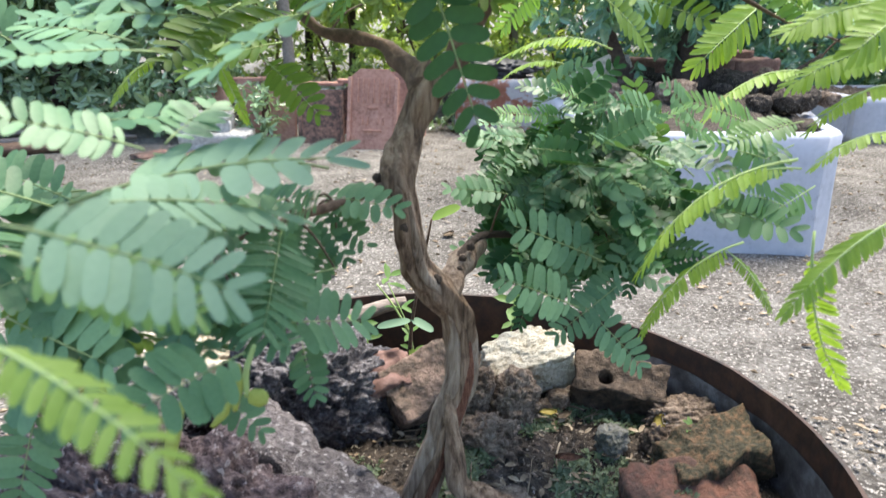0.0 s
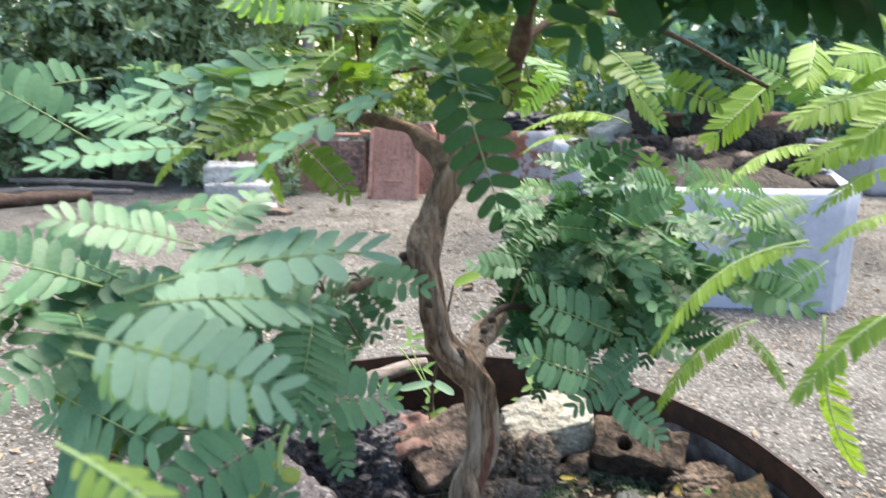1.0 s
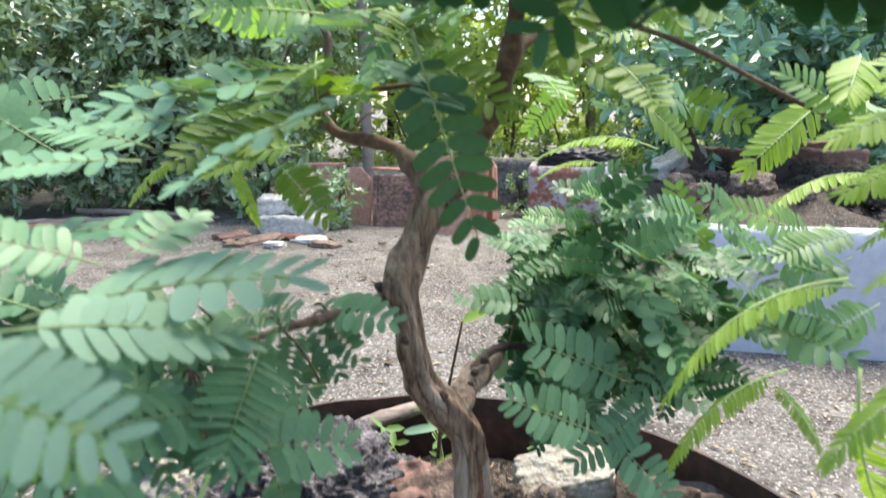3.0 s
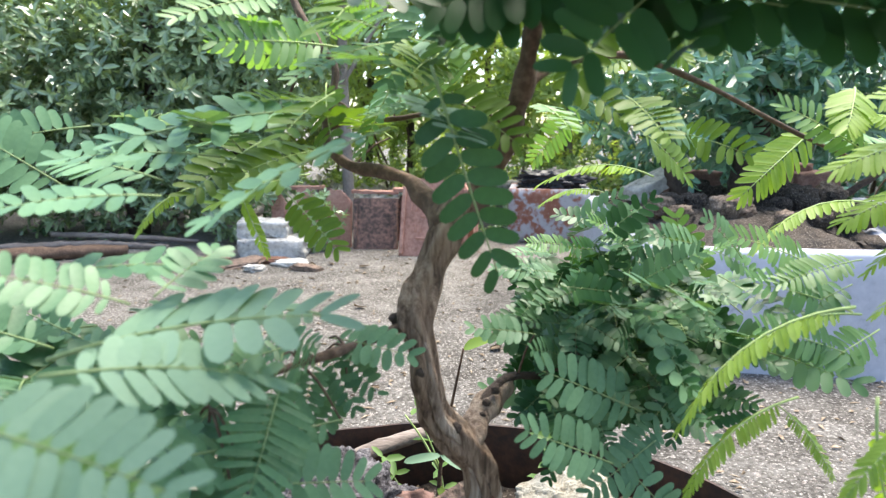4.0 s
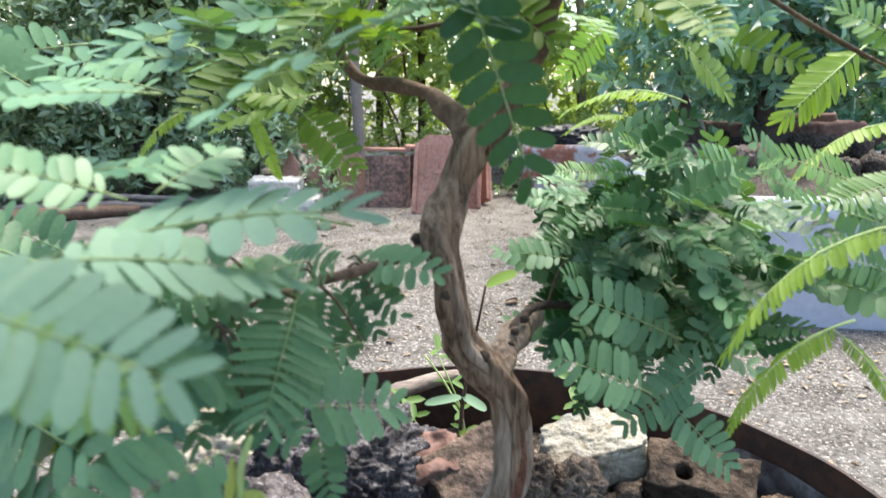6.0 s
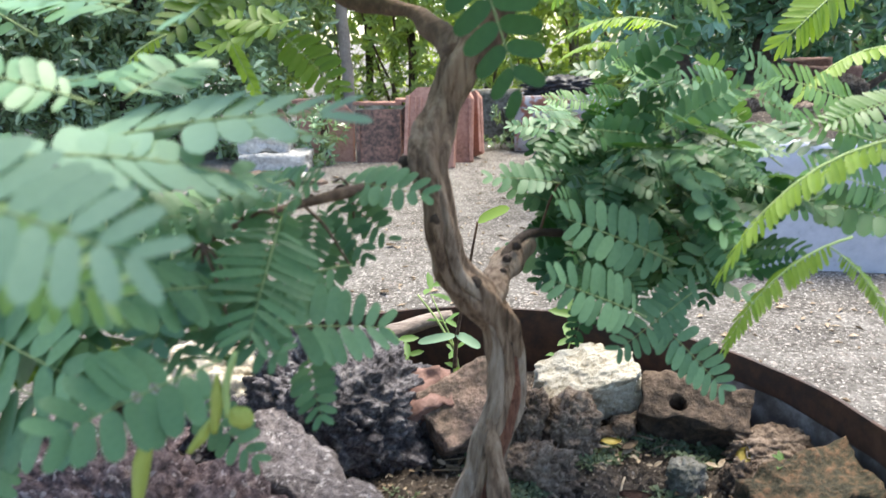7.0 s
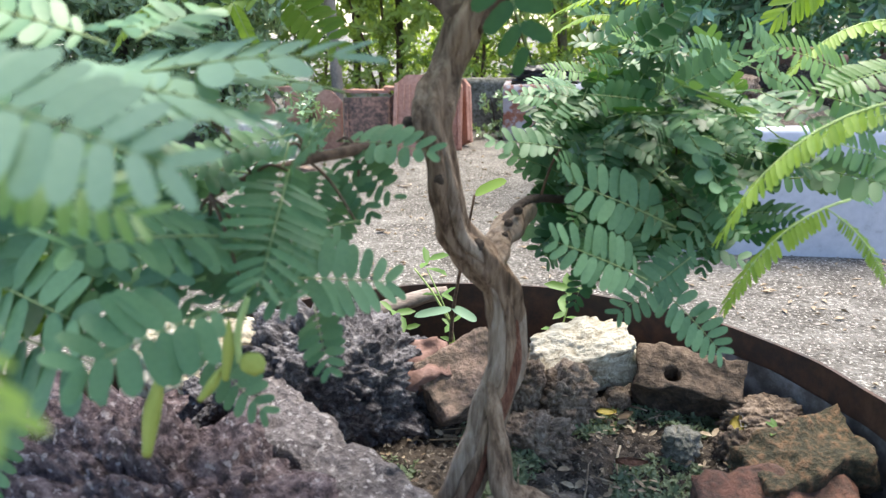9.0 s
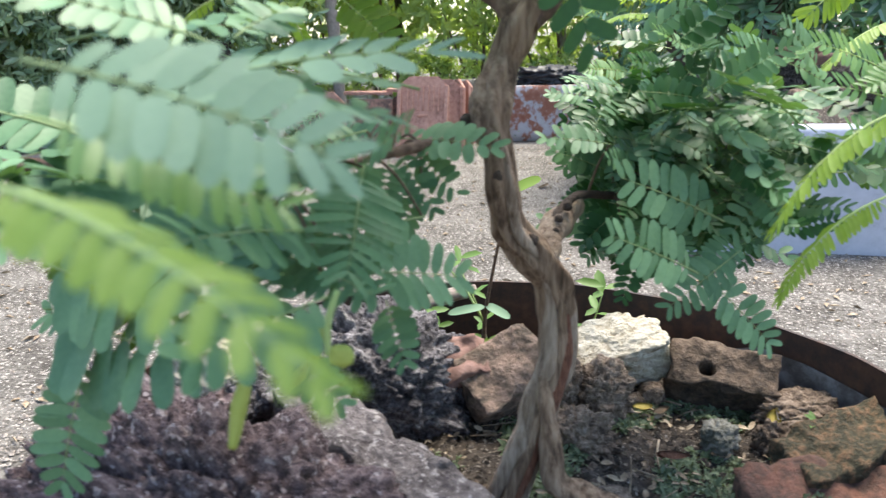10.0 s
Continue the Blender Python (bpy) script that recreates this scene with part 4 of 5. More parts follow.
leaf("mature", (-0.089, 0.380, 0.502), (-0.126, 0.350, 0.491), (0, -0.6, 0.75), left_branch)
leaf("mature", (-0.197, 0.330, 0.547), (-0.125, 0.360, 0.549), (0, -0.15, 0.97), left_branch)
leaf("small", (0.056, 0.540, 0.449), (0.015, 0.530, 0.466), (0, -0.7, 0.6), right_branch)
leaf("mature", (0.072, 0.560, 0.447), (0.016, 0.545, 0.465), (0, -0.7, 0.6), right_branch)
leaf("lime_broad", (0.283, 0.560, 0.480), (0.204, 0.540, 0.505), (0, -0.7, 0.6), right_branch)
leaf("lime_broad", (0.266, 0.530, 0.458), (0.200, 0.510, 0.480), (0, -0.8, 0.5), right_branch)
leaf("lime_broad", (0.274, 0.600, 0.504), (0.203, 0.580, 0.532), (0, -0.7, 0.6), right_branch)
leaf("lime_broad", (0.304, 0.560, 0.466), (0.244, 0.530, 0.442), (0, -0.8, 0.5), right_branch)
leaf("mature", (-0.082, 0.410, 0.485), (-0.086, 0.390, 0.453), (0.1, -0.85, 0.5), left_branch)
leaf("small", (-0.067, 0.420, 0.465), (-0.082, 0.410, 0.438), (0.1, -0.85, 0.5), left_branch)
leaf("broad", (-0.224, 0.330, 0.452), (-0.160, 0.300, 0.441), (0.1, -0.8, 0.5), left_branch)
leaf("broad", (-0.233, 0.340, 0.423), (-0.154, 0.300, 0.422), (0.1, -0.8, 0.5), left_branch)
leaf("olive", (-0.236, 0.360, 0.461), (-0.199, 0.330, 0.428), (0.3, -0.8, 0.5), left_branch)
leaf("olive", (-0.220, 0.370, 0.449), (-0.194, 0.340, 0.415), (0.3, -0.8, 0.5), left_branch)
leaf("mature", (-0.164, 0.360, 0.504), (-0.158, 0.330, 0.452), (0, -0.8, 0.5), left_branch)
leaf("mature", (-0.092, 0.380, 0.497), (-0.099, 0.350, 0.452), (0.1, -0.8, 0.5), left_branch)
leaf("mature", (-0.150, 0.400, 0.490), (-0.150, 0.370, 0.438), (0, -0.8, 0.5), left_branch)
leaf("small", (-0.079, 0.420, 0.486), (-0.060, 0.410, 0.456), (-0.1, -0.8, 0.5), left_branch)
leaf("mature", (-0.064, 0.390, 0.457), (-0.125, 0.360, 0.450), (0, -0.8, 0.5), left_branch)
leaf("small", (-0.130, 0.340, 0.413), (-0.099, 0.330, 0.385), (0.1, -0.9, 0.3), left_branch)


def fill_leaves(count, lo, hi, kinds, seed, branch, size=(0.055, 0.09), out=(0, -0.6, -0.1), ups=(0, -0.55, 0.7)):
    """Further leaves of the crown, spread through a part of it."""
    rng = random.Random(seed)
    for i in range(count):
        b = Vector([rng.uniform(a, c) for a, c in zip(lo, hi)])
        way = Vector((rng.uniform(-1, 1), rng.uniform(-1, 0.6), rng.uniform(-0.6, 0.5))) + Vector(out)
        way.normalize()
        up = Vector(ups) + Vector([rng.uniform(-0.4, 0.4) for k in range(3)])
        leaf(rng.choice(kinds), b, b + way * rng.uniform(*size), up, branch, twig=i % 2 == 0)


# the leaning left side, thick with leaves
fill_leaves(22, (-0.20, 0.34, 0.44), (-0.085, 0.45, 0.49), ["mature"], 1, left_branch, (0.045, 0.07), out=(-0.1, -0.1, -0.25))
fill_leaves(13, (-0.31, 0.35, 0.45), (-0.14, 0.48, 0.515), ["mature", "mature", "broad"], 12, left_branch, (0.06, 0.10), out=(-0.7, -0.3, 0))
fill_leaves(10, (-0.30, 0.42, 0.57), (-0.12, 0.56, 0.63), ["mature", "mature", "olive"], 2, left_branch, out=(-0.8, -0.2, 0))
fill_leaves(22, (-0.13, 0.45, 0.60), (0.0, 0.58, 0.72), ["lime_broad", "olive", "mature", "lime_broad"], 3, top_branch)
fill_leaves(6, (-0.215, 0.36, 0.37), (-0.13, 0.46, 0.45), ["mature", "broad", "olive"], 21, left_branch, (0.06, 0.09), out=(-0.3, -0.3, 0))
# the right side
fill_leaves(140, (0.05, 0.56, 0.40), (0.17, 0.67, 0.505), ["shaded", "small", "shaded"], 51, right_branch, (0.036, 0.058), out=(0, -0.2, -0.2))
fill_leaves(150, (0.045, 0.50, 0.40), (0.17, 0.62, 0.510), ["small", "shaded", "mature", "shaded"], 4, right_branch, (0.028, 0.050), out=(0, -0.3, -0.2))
fill_leaves(14, (0.14, 0.52, 0.42), (0.22, 0.66, 0.49), ["mature", "lime_broad", "small"], 5, right_branch, (0.05, 0.08), out=(0.3, -0.2, 0))
fill_leaves(5, (0.32, 0.56, 0.56), (0.40, 0.66, 0.64), ["lime", "lime_broad"], 6, right_branch, out=(0.1, -0.2, -0.2))
fill_leaves(7, (0.03, 0.48, 0.62), (0.12, 0.60, 0.72), ["olive", "lime_broad"], 8, top_branch)
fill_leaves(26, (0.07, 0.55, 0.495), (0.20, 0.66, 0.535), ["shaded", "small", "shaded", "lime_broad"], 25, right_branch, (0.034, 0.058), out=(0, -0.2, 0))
fill_leaves(6, (0.13, 0.56, 0.64), (0.38, 0.76, 0.75), ["lime_broad", "olive", "fringe"], 31, right_branch, (0.05, 0.09), out=(0, -0.2, -0.1))
# the crown overhead, the shade on its underside put into the leaf colour
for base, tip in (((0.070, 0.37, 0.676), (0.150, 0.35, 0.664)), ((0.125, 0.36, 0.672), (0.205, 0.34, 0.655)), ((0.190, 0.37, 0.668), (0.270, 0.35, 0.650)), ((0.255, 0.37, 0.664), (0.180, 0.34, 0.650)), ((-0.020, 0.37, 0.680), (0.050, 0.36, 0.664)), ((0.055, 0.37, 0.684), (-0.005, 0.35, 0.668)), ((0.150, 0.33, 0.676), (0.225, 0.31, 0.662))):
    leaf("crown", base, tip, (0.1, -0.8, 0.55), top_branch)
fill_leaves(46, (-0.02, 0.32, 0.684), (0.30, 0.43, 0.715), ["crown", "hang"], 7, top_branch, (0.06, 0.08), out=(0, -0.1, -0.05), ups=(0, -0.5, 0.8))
# upper layers out of view, added to keep light off the leaves below
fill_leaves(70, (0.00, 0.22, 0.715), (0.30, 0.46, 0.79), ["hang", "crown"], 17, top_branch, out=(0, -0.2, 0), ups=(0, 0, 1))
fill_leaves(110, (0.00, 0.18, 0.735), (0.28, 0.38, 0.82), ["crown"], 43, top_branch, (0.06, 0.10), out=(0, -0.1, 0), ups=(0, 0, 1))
# sunlit young growth on the outer twigs
fill_leaves(6, (0.28, 0.50, 0.590), (0.40, 0.64, 0.635), ["lime_broad", "fringe", "lime"], 61, right_branch, (0.06, 0.10), out=(-0.4, -0.2, -0.1))
fill_leaves(5, (0.06, 0.56, 0.600), (0.20, 0.70, 0.67), ["lime_broad", "olive", "mature"], 62, right_branch, (0.05, 0.08), out=(-0.3, -0.1, -0.1))


def rest_of_leaves():
    """The leaves deep in the crown, too many to pick apart, in one mesh."""
    verts, faces, slots, mats, base = [], [], [], [], 0
    for shape, m in REST:
        co = np.empty(len(shape.vertices) * 3)
        shape.vertices.foreach_get("co", co)
        co = co.reshape(-1, 3) @ np.array(m.to_3x3()).T + np.array(m.translation)
        verts.extend(map(tuple, co))
        own = []
        for mat_ in shape.materials:
            if mat_ not in mats:
                mats.append(mat_)
            own.append(mats.index(mat_))
        for p in shape.polygons:
            faces.append(tuple(base + k for k in p.vertices))
            slots.append(own[p.material_index])
        base += len(shape.vertices)
    me = bpy.data.meshes.new("crown_leaves")
    me.from_pydata(verts, [], faces)
    ob = mesh_object("crown_leaves", me, mats, tree)
    me.polygons.foreach_set("material_index", slots)
    tagged(ob, "feathery green leaves deep in the crown", kind="stuff")


rest_of_leaves()


# ---- the yard behind ----
def roof_tile(width, height, mat_, ribs=True, shoulder=True):
    """A pressed clay roof tile standing on its end: raised rim, ribs and a clipped head. Its foot is at the origin."""
    thing = empty("clay_roof_tile")
    bm = bmesh.new()
    w, t = width / 2, 0.016
    cut = 0.05 if shoulder else 0.004
    outline = [(-w, 0), (w, 0), (w, height - cut), (w - cut * 1.1, height), (-w + cut * 1.1, height), (-w, height - cut)]
    front = [bm.verts.new((x, -t / 2 + 0.002 * noise.noise((x * 20, z * 20, 1)), z)) for x, z in outline]
    back = [bm.verts.new((x, t / 2, z)) for x, z in outline]
    bm.faces.new(front), bm.faces.new(back[::-1])
    for k in range(6):
        bm.faces.new((front[k], back[k], back[(k + 1) % 6], front[(k + 1) % 6]))
    bmesh.ops.bevel(bm, geom=bm.edges[:], offset=0.003, segments=2, affect="EDGES")
    finish("body", bm, mat_, thing, False)

    def bar(name, x, z, sx, sz, d):
        b = bmesh.new()
        bmesh.ops.create_cube(b, size=1.0)
        for v in b.verts:
            v.co = Vector((x + v.co.x * sx, -t / 2 - d / 2 + 0.001 + v.co.y * d, z + v.co.z * sz))
        bmesh.ops.bevel(b, geom=b.edges[:], offset=0.002, segments=1, affect="EDGES")
        finish(name, b, mat_, thing, False)

    for sgn in (-1, 1):
        bar("rim", sgn * (w - 0.012), height * 0.46, 0.018, height * 0.86, 0.014)
    if ribs:
        for k in range(7):
            bar("rib", (k - 3) * width * 0.10, height * 0.73, 0.008, height * 0.30, 0.008)
            if k in (1, 2, 4, 5):
                bar("rib", (k - 3) * width * 0.10, height * 0.36, 0.008, height * 0.09, 0.008)
        bar("rib", 0, height * 0.52, 0.05, 0.012, 0.008)
        bar("rib", 0, height * 0.24, 0.09, 0.010, 0.008)
    return thing


def lapped_tile(width, height, mat_):
    """A plain clay tile with a stepped face and one corner of its head cut off on a slant."""
    thing = empty("clay_roof_tile")
    w, t = width / 2, 0.014
    lip = height - 0.062
    for name, outline, y0, y1 in (("body", [(-w, 0), (w, 0), (w, lip + 0.004), (0.15 * w, height), (-w * 0.9, height), (-w, height - 0.012)], -t / 2, t / 2), ("face_plate", [(-w + 0.004, 0), (w - 0.002, 0), (w - 0.002, lip), (-w + 0.004, lip - 0.004)], -t / 2 - 0.010, -t / 2 + 0.001)):
        bm = bmesh.new()
        front = [bm.verts.new((x, y0 + 0.002 * noise.noise((x * 20, z * 20, 1)), z)) for x, z in outline]
        back = [bm.verts.new((x, y1, z)) for x, z in outline]
        n = len(outline)
        bm.faces.new(front), bm.faces.new(back[::-1])
        for k in range(n):
            bm.faces.new((front[k], back[k], back[(k + 1) % n], front[(k + 1) % n]))
        bmesh.ops.recalc_face_normals(bm, faces=bm.faces[:])
        bmesh.ops.bevel(bm, geom=bm.edges[:], offset=0.003, segments=2, affect="EDGES")
        finish(name, bm, mat_, thing, False)
    return thing


def put_tile(thing, x, y, lean, yaw, tilt, label):
    thing.matrix_world = pose(x, y, ground_at(x, y) - 0.006, -lean, tilt, yaw)
    return tagged(thing, label, "roof tile", "old roof tiles stood on edge")


ornate = roof_tile(0.245, 0.375, TILE)
put_tile(ornate, -0.335, 3.27, 14, -6, 1, "pink clay roof tile with pressed ribs, standing upright")
put_tile(roof_tile(0.235, 0.34, TILE, False), -0.200, 3.54, 8, -60, -12, "pink clay roof tile seen on edge, leaning")
put_tile(roof_tile(0.235, 0.33, TILE, False), -0.150, 3.62, 8, -58, -17, "pink clay roof tile seen on edge, leaning further")
put_tile(roof_tile(0.24, 0.35, TILE, False), -0.255, 3.42, 12, 4, 0, "plain pink clay roof tile behind the ribbed one")
put_tile(roof_tile(0.225, 0.262, OLD_TILE, False, False), -0.600, 3.46, 10, 3, 0, "soot-blackened clay roof tile standing upright")
put_tile(lapped_tile(0.135, 0.295, TILE), -0.797, 3.50, 8, -4, 0, "pink clay roof tile with a clipped head")
put_tile(lapped_tile(0.11, 0.295, TILE), -0.965, 3.53, 8, 8, 0, "pink clay roof tile, half hidden by weeds")
put_tile(lapped_tile(0.09, 0.275, TILE), -1.10, 3.50, 6, -20, -4, "dusty clay roof tile at the end of the row")
put_tile(lapped_tile(0.12, 0.285, OLD_TILE), -0.90, 3.72, 4, 2, 0, "clay roof tile in the second row")
put_tile(roof_tile(0.2, 0.26, OLD_TILE, False), -0.44, 3.70, 4, 2, 0, "clay roof tile in the second row")


def slab_block(name, size, mat_, at, turn, label, category, seed=1, wear=0.006):
    return stone(name, block(size, seed, 7, wear), mat_, at, turn, label, category)


slab_block("stone_block", (0.30, 0.20, 0.095), WHITE_STONE, (-1.04, 3.24, 0.040), (0, 0, 4), "flat white stone block on the ground", "stone", 3, 0.014)
slab_block("stone_block", (0.23, 0.15, 0.08), WHITE_STONE, (-1.10, 3.27, 0.125), (0, 0, 6), "smaller white stone on the flat one", "stone", 4, 0.016)
for k, (x, y, w, d, turn, mat_, label) in enumerate([(-1.12, 2.98, 0.20, 0.12, 20, BRICK, "broken brown roof tile lying flat"), (-0.90, 3.00, 0.17, 0.09, -25, WHITE_STONE, "pale broken tile lying flat"), (-1.28, 3.05, 0.15, 0.11, 50, OLD_TILE, "sooty broken tile in the litter"), (-0.99, 3.06, 0.14, 0.07, 8, RED_BRICK, "red chip of tile in the litter"), (-0.80, 2.92, 0.13, 0.06, -12, BRICK, "thin curled piece of tile"), (-1.02, 2.90, 0.10, 0.07, 70, WHITE_STONE, "pale flake of stone in the litter"), (-1.20, 2.88, 0.09, 0.06, 15, BRICK, "small brown chip of tile")]):
    stone("broken_tile", boulder((w, d, 0.030), 70 + k, 0.34, 0.05, 4, 0.55, 0.2), mat_, (x, y, ground_at(x, y) + 0.010), (5 - k, k * 3 - 8, turn), label, "tile piece", "broken tiles on the ground")
for x, z, w, turn in ((-0.62, 0.270, 0.24, 2), (-1.0, 0.290, 0.22, -3), (-0.44, 0.280, 0.18, 3)):
    slab_block("broken_tile", (w, 0.07, 0.016), TILE, (x, 3.60 if w > 0.2 else 3.62, z), (0, turn * 0.6, turn), "strip of clay tile laid along the row", "tile piece", int(w * 100))
slab_block("concrete_wall", (0.50, 0.12, 0.30), CONCRETE, (-0.02, 4.15, 0.14), (0, 0, 3), "low mossy concrete wall stub", "wall", 8)


def planter(width, depth, height, mat_, at, yaw, label, wall=0.045, heap=0.0):
    thing = tagged(empty("planter_box"), label, "planter")
    thing.matrix_world = pose(*at, 0, 0, yaw)
    for name, sx, sy, x, y in (("front_wall", width, wall, 0, -depth / 2 + wall / 2), ("back_wall", width, wall, 0, depth / 2 - wall / 2), ("side_wall", wall, depth - 2 * wall, -width / 2 + wall / 2, 0), ("side_wall", wall, depth - 2 * wall, width / 2 - wall / 2, 0)):
        bm = block((sx, sy, height), len(label), 5, 0.004)
        bmesh.ops.translate(bm, verts=bm.verts[:], vec=(x, y, height / 2))
        part(name, bm, mat_, thing)
    bm = bmesh.new()
    bmesh.ops.create_grid(bm, x_segments=60, y_segments=60, size=0.5)
    for v in bm.verts:
        v.co = Vector((v.co.x * (width - 2 * wall + 0.01), v.co.y * (depth - 2 * wall + 0.01), height - 0.012 + heap * max(0.0, 1 - (2 * v.co.x) ** 8) * max(0.0, 1 - (2 * v.co.y) ** 10) + 0.03 * noise.noise(v.co * 9) + 0.022 * noise.noise(v.co * 24)))
    part("soil", bm, SOIL, thing, "dark lumpy soil")
    return thing


def walled_bed(corners, height, wall, mat_, label, heap):
    """A tree bed with a low wall round any outline; its soil is heaped towards the middle."""
    mid = sum((Vector(c) for c in corners), Vector((0, 0))) / len(corners)
    thing = tagged(empty("planter_box", (mid.x, mid.y, 0)), label, "planter")
    outline = []
    for p, q in zip(corners, corners[1:] + corners[:1]):
        outline += [Vector(p).lerp(Vector(q), k / 10) - mid for k in range(10)]
    n = len(outline)
    inner = []
    for k, p in enumerate(outline):
        d = (outline[(k + 1) % n] - outline[k - 1]).normalized()
        inner.append(p + Vector((-d.y, d.x)) * wall)
    bm = bmesh.new()
    levels = [(0, 0.0), (0, 0.05), (0, height * 0.4), (0, height * 0.8), (0, height - 0.012), (0.2, height), (0.8, height), (1, height - 0.010), (1, height * 0.5)]
    rings = []
    for u, z in levels:
        ring = []
        for p, q in zip(outline, inner):
            c = p.lerp(q, u)
            v = Vector((c.x, c.y, z))
            v += Vector((noise.noise(v * 6), noise.noise(v * 6 + Vector((9, 0, 0))), 0.6 * noise.noise(v * 5 + Vector((0, 9, 0))))) * 0.009 + Vector((noise.noise(v * 40), noise.noise(v * 40 + Vector((3, 0, 0))), 0)) * 0.002
            ring.append(bm.verts.new((v.x, v.y, max(v.z, 0) if z else -0.02)))
        rings.append(ring)
    for a, b in zip(rings, rings[1:]):
        for k in range(n):
            bm.faces.new((a[k], a[(k + 1) % n], b[(k + 1) % n], b[k]))
    part("wall", bm, mat_, thing, "lilac-white painted low wall, scuffed")
    bm = bmesh.new()
    rings = []
    for j in range(26):
        u = j / 25
        ring = []
        for q in inner:
            c = q * (1.02 - u * 0.98)
            z = height - 0.02 + heap * min(1.0, u * 2.4) + 0.035 * noise.noise(Vector((c.x * 8, c.y * 8, 1))) + 0.022 * noise.noise(Vector((c.x * 23, c.y * 23, 2)))
            ring.append(bm.verts.new((c.x, c.y, z)))
        rings.append(ring)
    for a, b in zip(rings, rings[1:]):
        for k in range(n):
            bm.faces.new((a[k], a[(k + 1) % n], b[(k + 1) % n], b[k]))
    bm.faces.new(rings[-1])
    part("soil", bm, SOIL, thing, "dark lumpy soil with dead leaves")
    return thing


walled_bed([(0.44, 1.76), (0.96, 1.735), (1.03, 1.80), (1.36, 2.98), (1.28, 3.08), (0.40, 3.02), (0.37, 2.92), (0.39, 1.82)], 0.318, 0.045, PAINT, "large lilac-white painted tree bed heaped with soil", 0.05)
planter(0.42, 0.40, 0.28, PEELED, (0.285, 3.90, 0), -3, "small concrete planter with peeling red and white paint")
plastic = boulder((0.36, 0.30, 0.11), 61, 0.35, 0.0, 5, 0.3, 0.5)
stone("plastic_bag", plastic, BLACK, (0.30, 3.90, 0.312), (0, 0, 10), "crumpled black plastic sheet on the planter", "plastic")
planter(0.80, 0.60, 0.22, PAINT, (2.36, 3.75, 0), 6, "further lilac-white painted concrete planter")
for k, (x, y, z, turn, size) in enumerate([(0.77, 2.86, 0.385, 6, (0.20, 0.10, 0.105)), (1.02, 2.80, 0.385, -4, (0.19, 0.10, 0.11)), (1.20, 2.82, 0.378, 10, (0.20, 0.10, 0.115)), (1.12, 2.90, 0.42, -2, (0.22, 0.10, 0.08))]):
    slab_block("brick", size, DULL_PINK, (x, y, z), (0, 3 - k * 2, turn), "pinkish weathered brick set behind the bush", "brick", 14 + k, 0.010)
slab_block("stone_block", (0.20, 0.12, 0.05), WHITE_STONE, (0.58, 2.66, 0.400), (0, -24, 20), "pale slab of stone tilted on the planter's soil", "stone", 16)


rng_p = random.Random(77)
for k in range(30):
    size = rng_p.uniform(0.05, 0.12)
    x, y = rng_p.uniform(0.44, 1.12), rng_p.uniform(1.95, 2.75)
    stone("soil_clod", boulder((size, size * 0.9, size * 0.8), 50 + k, 0.3, 0.12, 4, 0.2, 0.3), SOIL if k % 3 else LUMP, (x + 0.05, y, 0.352 + size * 0.15), (0, 0, rng_p.uniform(0, 360)), "dark clod of earth on the planter's soil" if k % 3 else "brown stone on the planter's soil", "clod", "clods on the planter")


def shrub(name, at, stems, crown_parts, leaf_mat, bark, shape, seed, label, per=7, spread=1.1):
    """Stems from the ground, and crowns of rosettes: (centre, radii, rosettes, size) each."""
    rng = np.random.default_rng(seed)
    thing = tagged(empty(name, at), label, "tree" if name.endswith("tree") else "shrub")
    A = Vector(at)
    for k, s in enumerate(stems):
        part("trunk", tube([tuple(Vector(q[:3]) - A) + (q[3],) for q in s], 14 + 4 * len(s), 12, 0.16, 3, 1.5, k, 0.5), bark, thing)
    for centre, radii, count, size in crown_parts:
        c, w = clumps(rng, tuple(Vector(centre) - A), radii, count, 0.35)
        c[:, 2] = np.maximum(c[:, 2], 0.03 - A.z)
        me = scatter_leaves(c, w, size * rng.uniform(0.8, 1.2, count), shape, rng, per, spread)
        mesh_object("crown", me, leaf_mat, thing, False)
    return thing


# gnarled bush growing in the large planter
shrub("planted_bush", (0.86, 2.55, 0.25), [
    [(0.88, 2.56, 0.22, 0.10), (0.89, 2.56, 0.34, 0.075), (0.87, 2.56, 0.46, 0.055), (0.90, 2.55, 0.62, 0.04), (0.95, 2.55, 0.8, 0.02)],
    [(0.80, 2.52, 0.24, 0.045), (0.70, 2.52, 0.32, 0.032), (0.62, 2.54, 0.44, 0.024), (0.56, 2.56, 0.62, 0.014)],
    [(0.94, 2.55, 0.27, 0.04), (1.06, 2.56, 0.31, 0.022), (1.20, 2.58, 0.36, 0.014), (1.36, 2.6, 0.46, 0.008)],
    [(0.86, 2.52, 0.27, 0.03), (0.94, 2.46, 0.31, 0.018), (1.04, 2.44, 0.37, 0.01)],
], [((0.72, 2.6, 0.72), (0.42, 0.34, 0.24), 260, 1.0), ((1.10, 2.65, 0.76), (0.42, 0.36, 0.24), 260, 1.0), ((0.9, 2.75, 1.0), (0.6, 0.4, 0.3), 230, 1.0)], BLUE_SHRUB, DARK_BARK, (0.062, 0.027), 11, "dark-trunked bush with bluish green leaves in the planter")

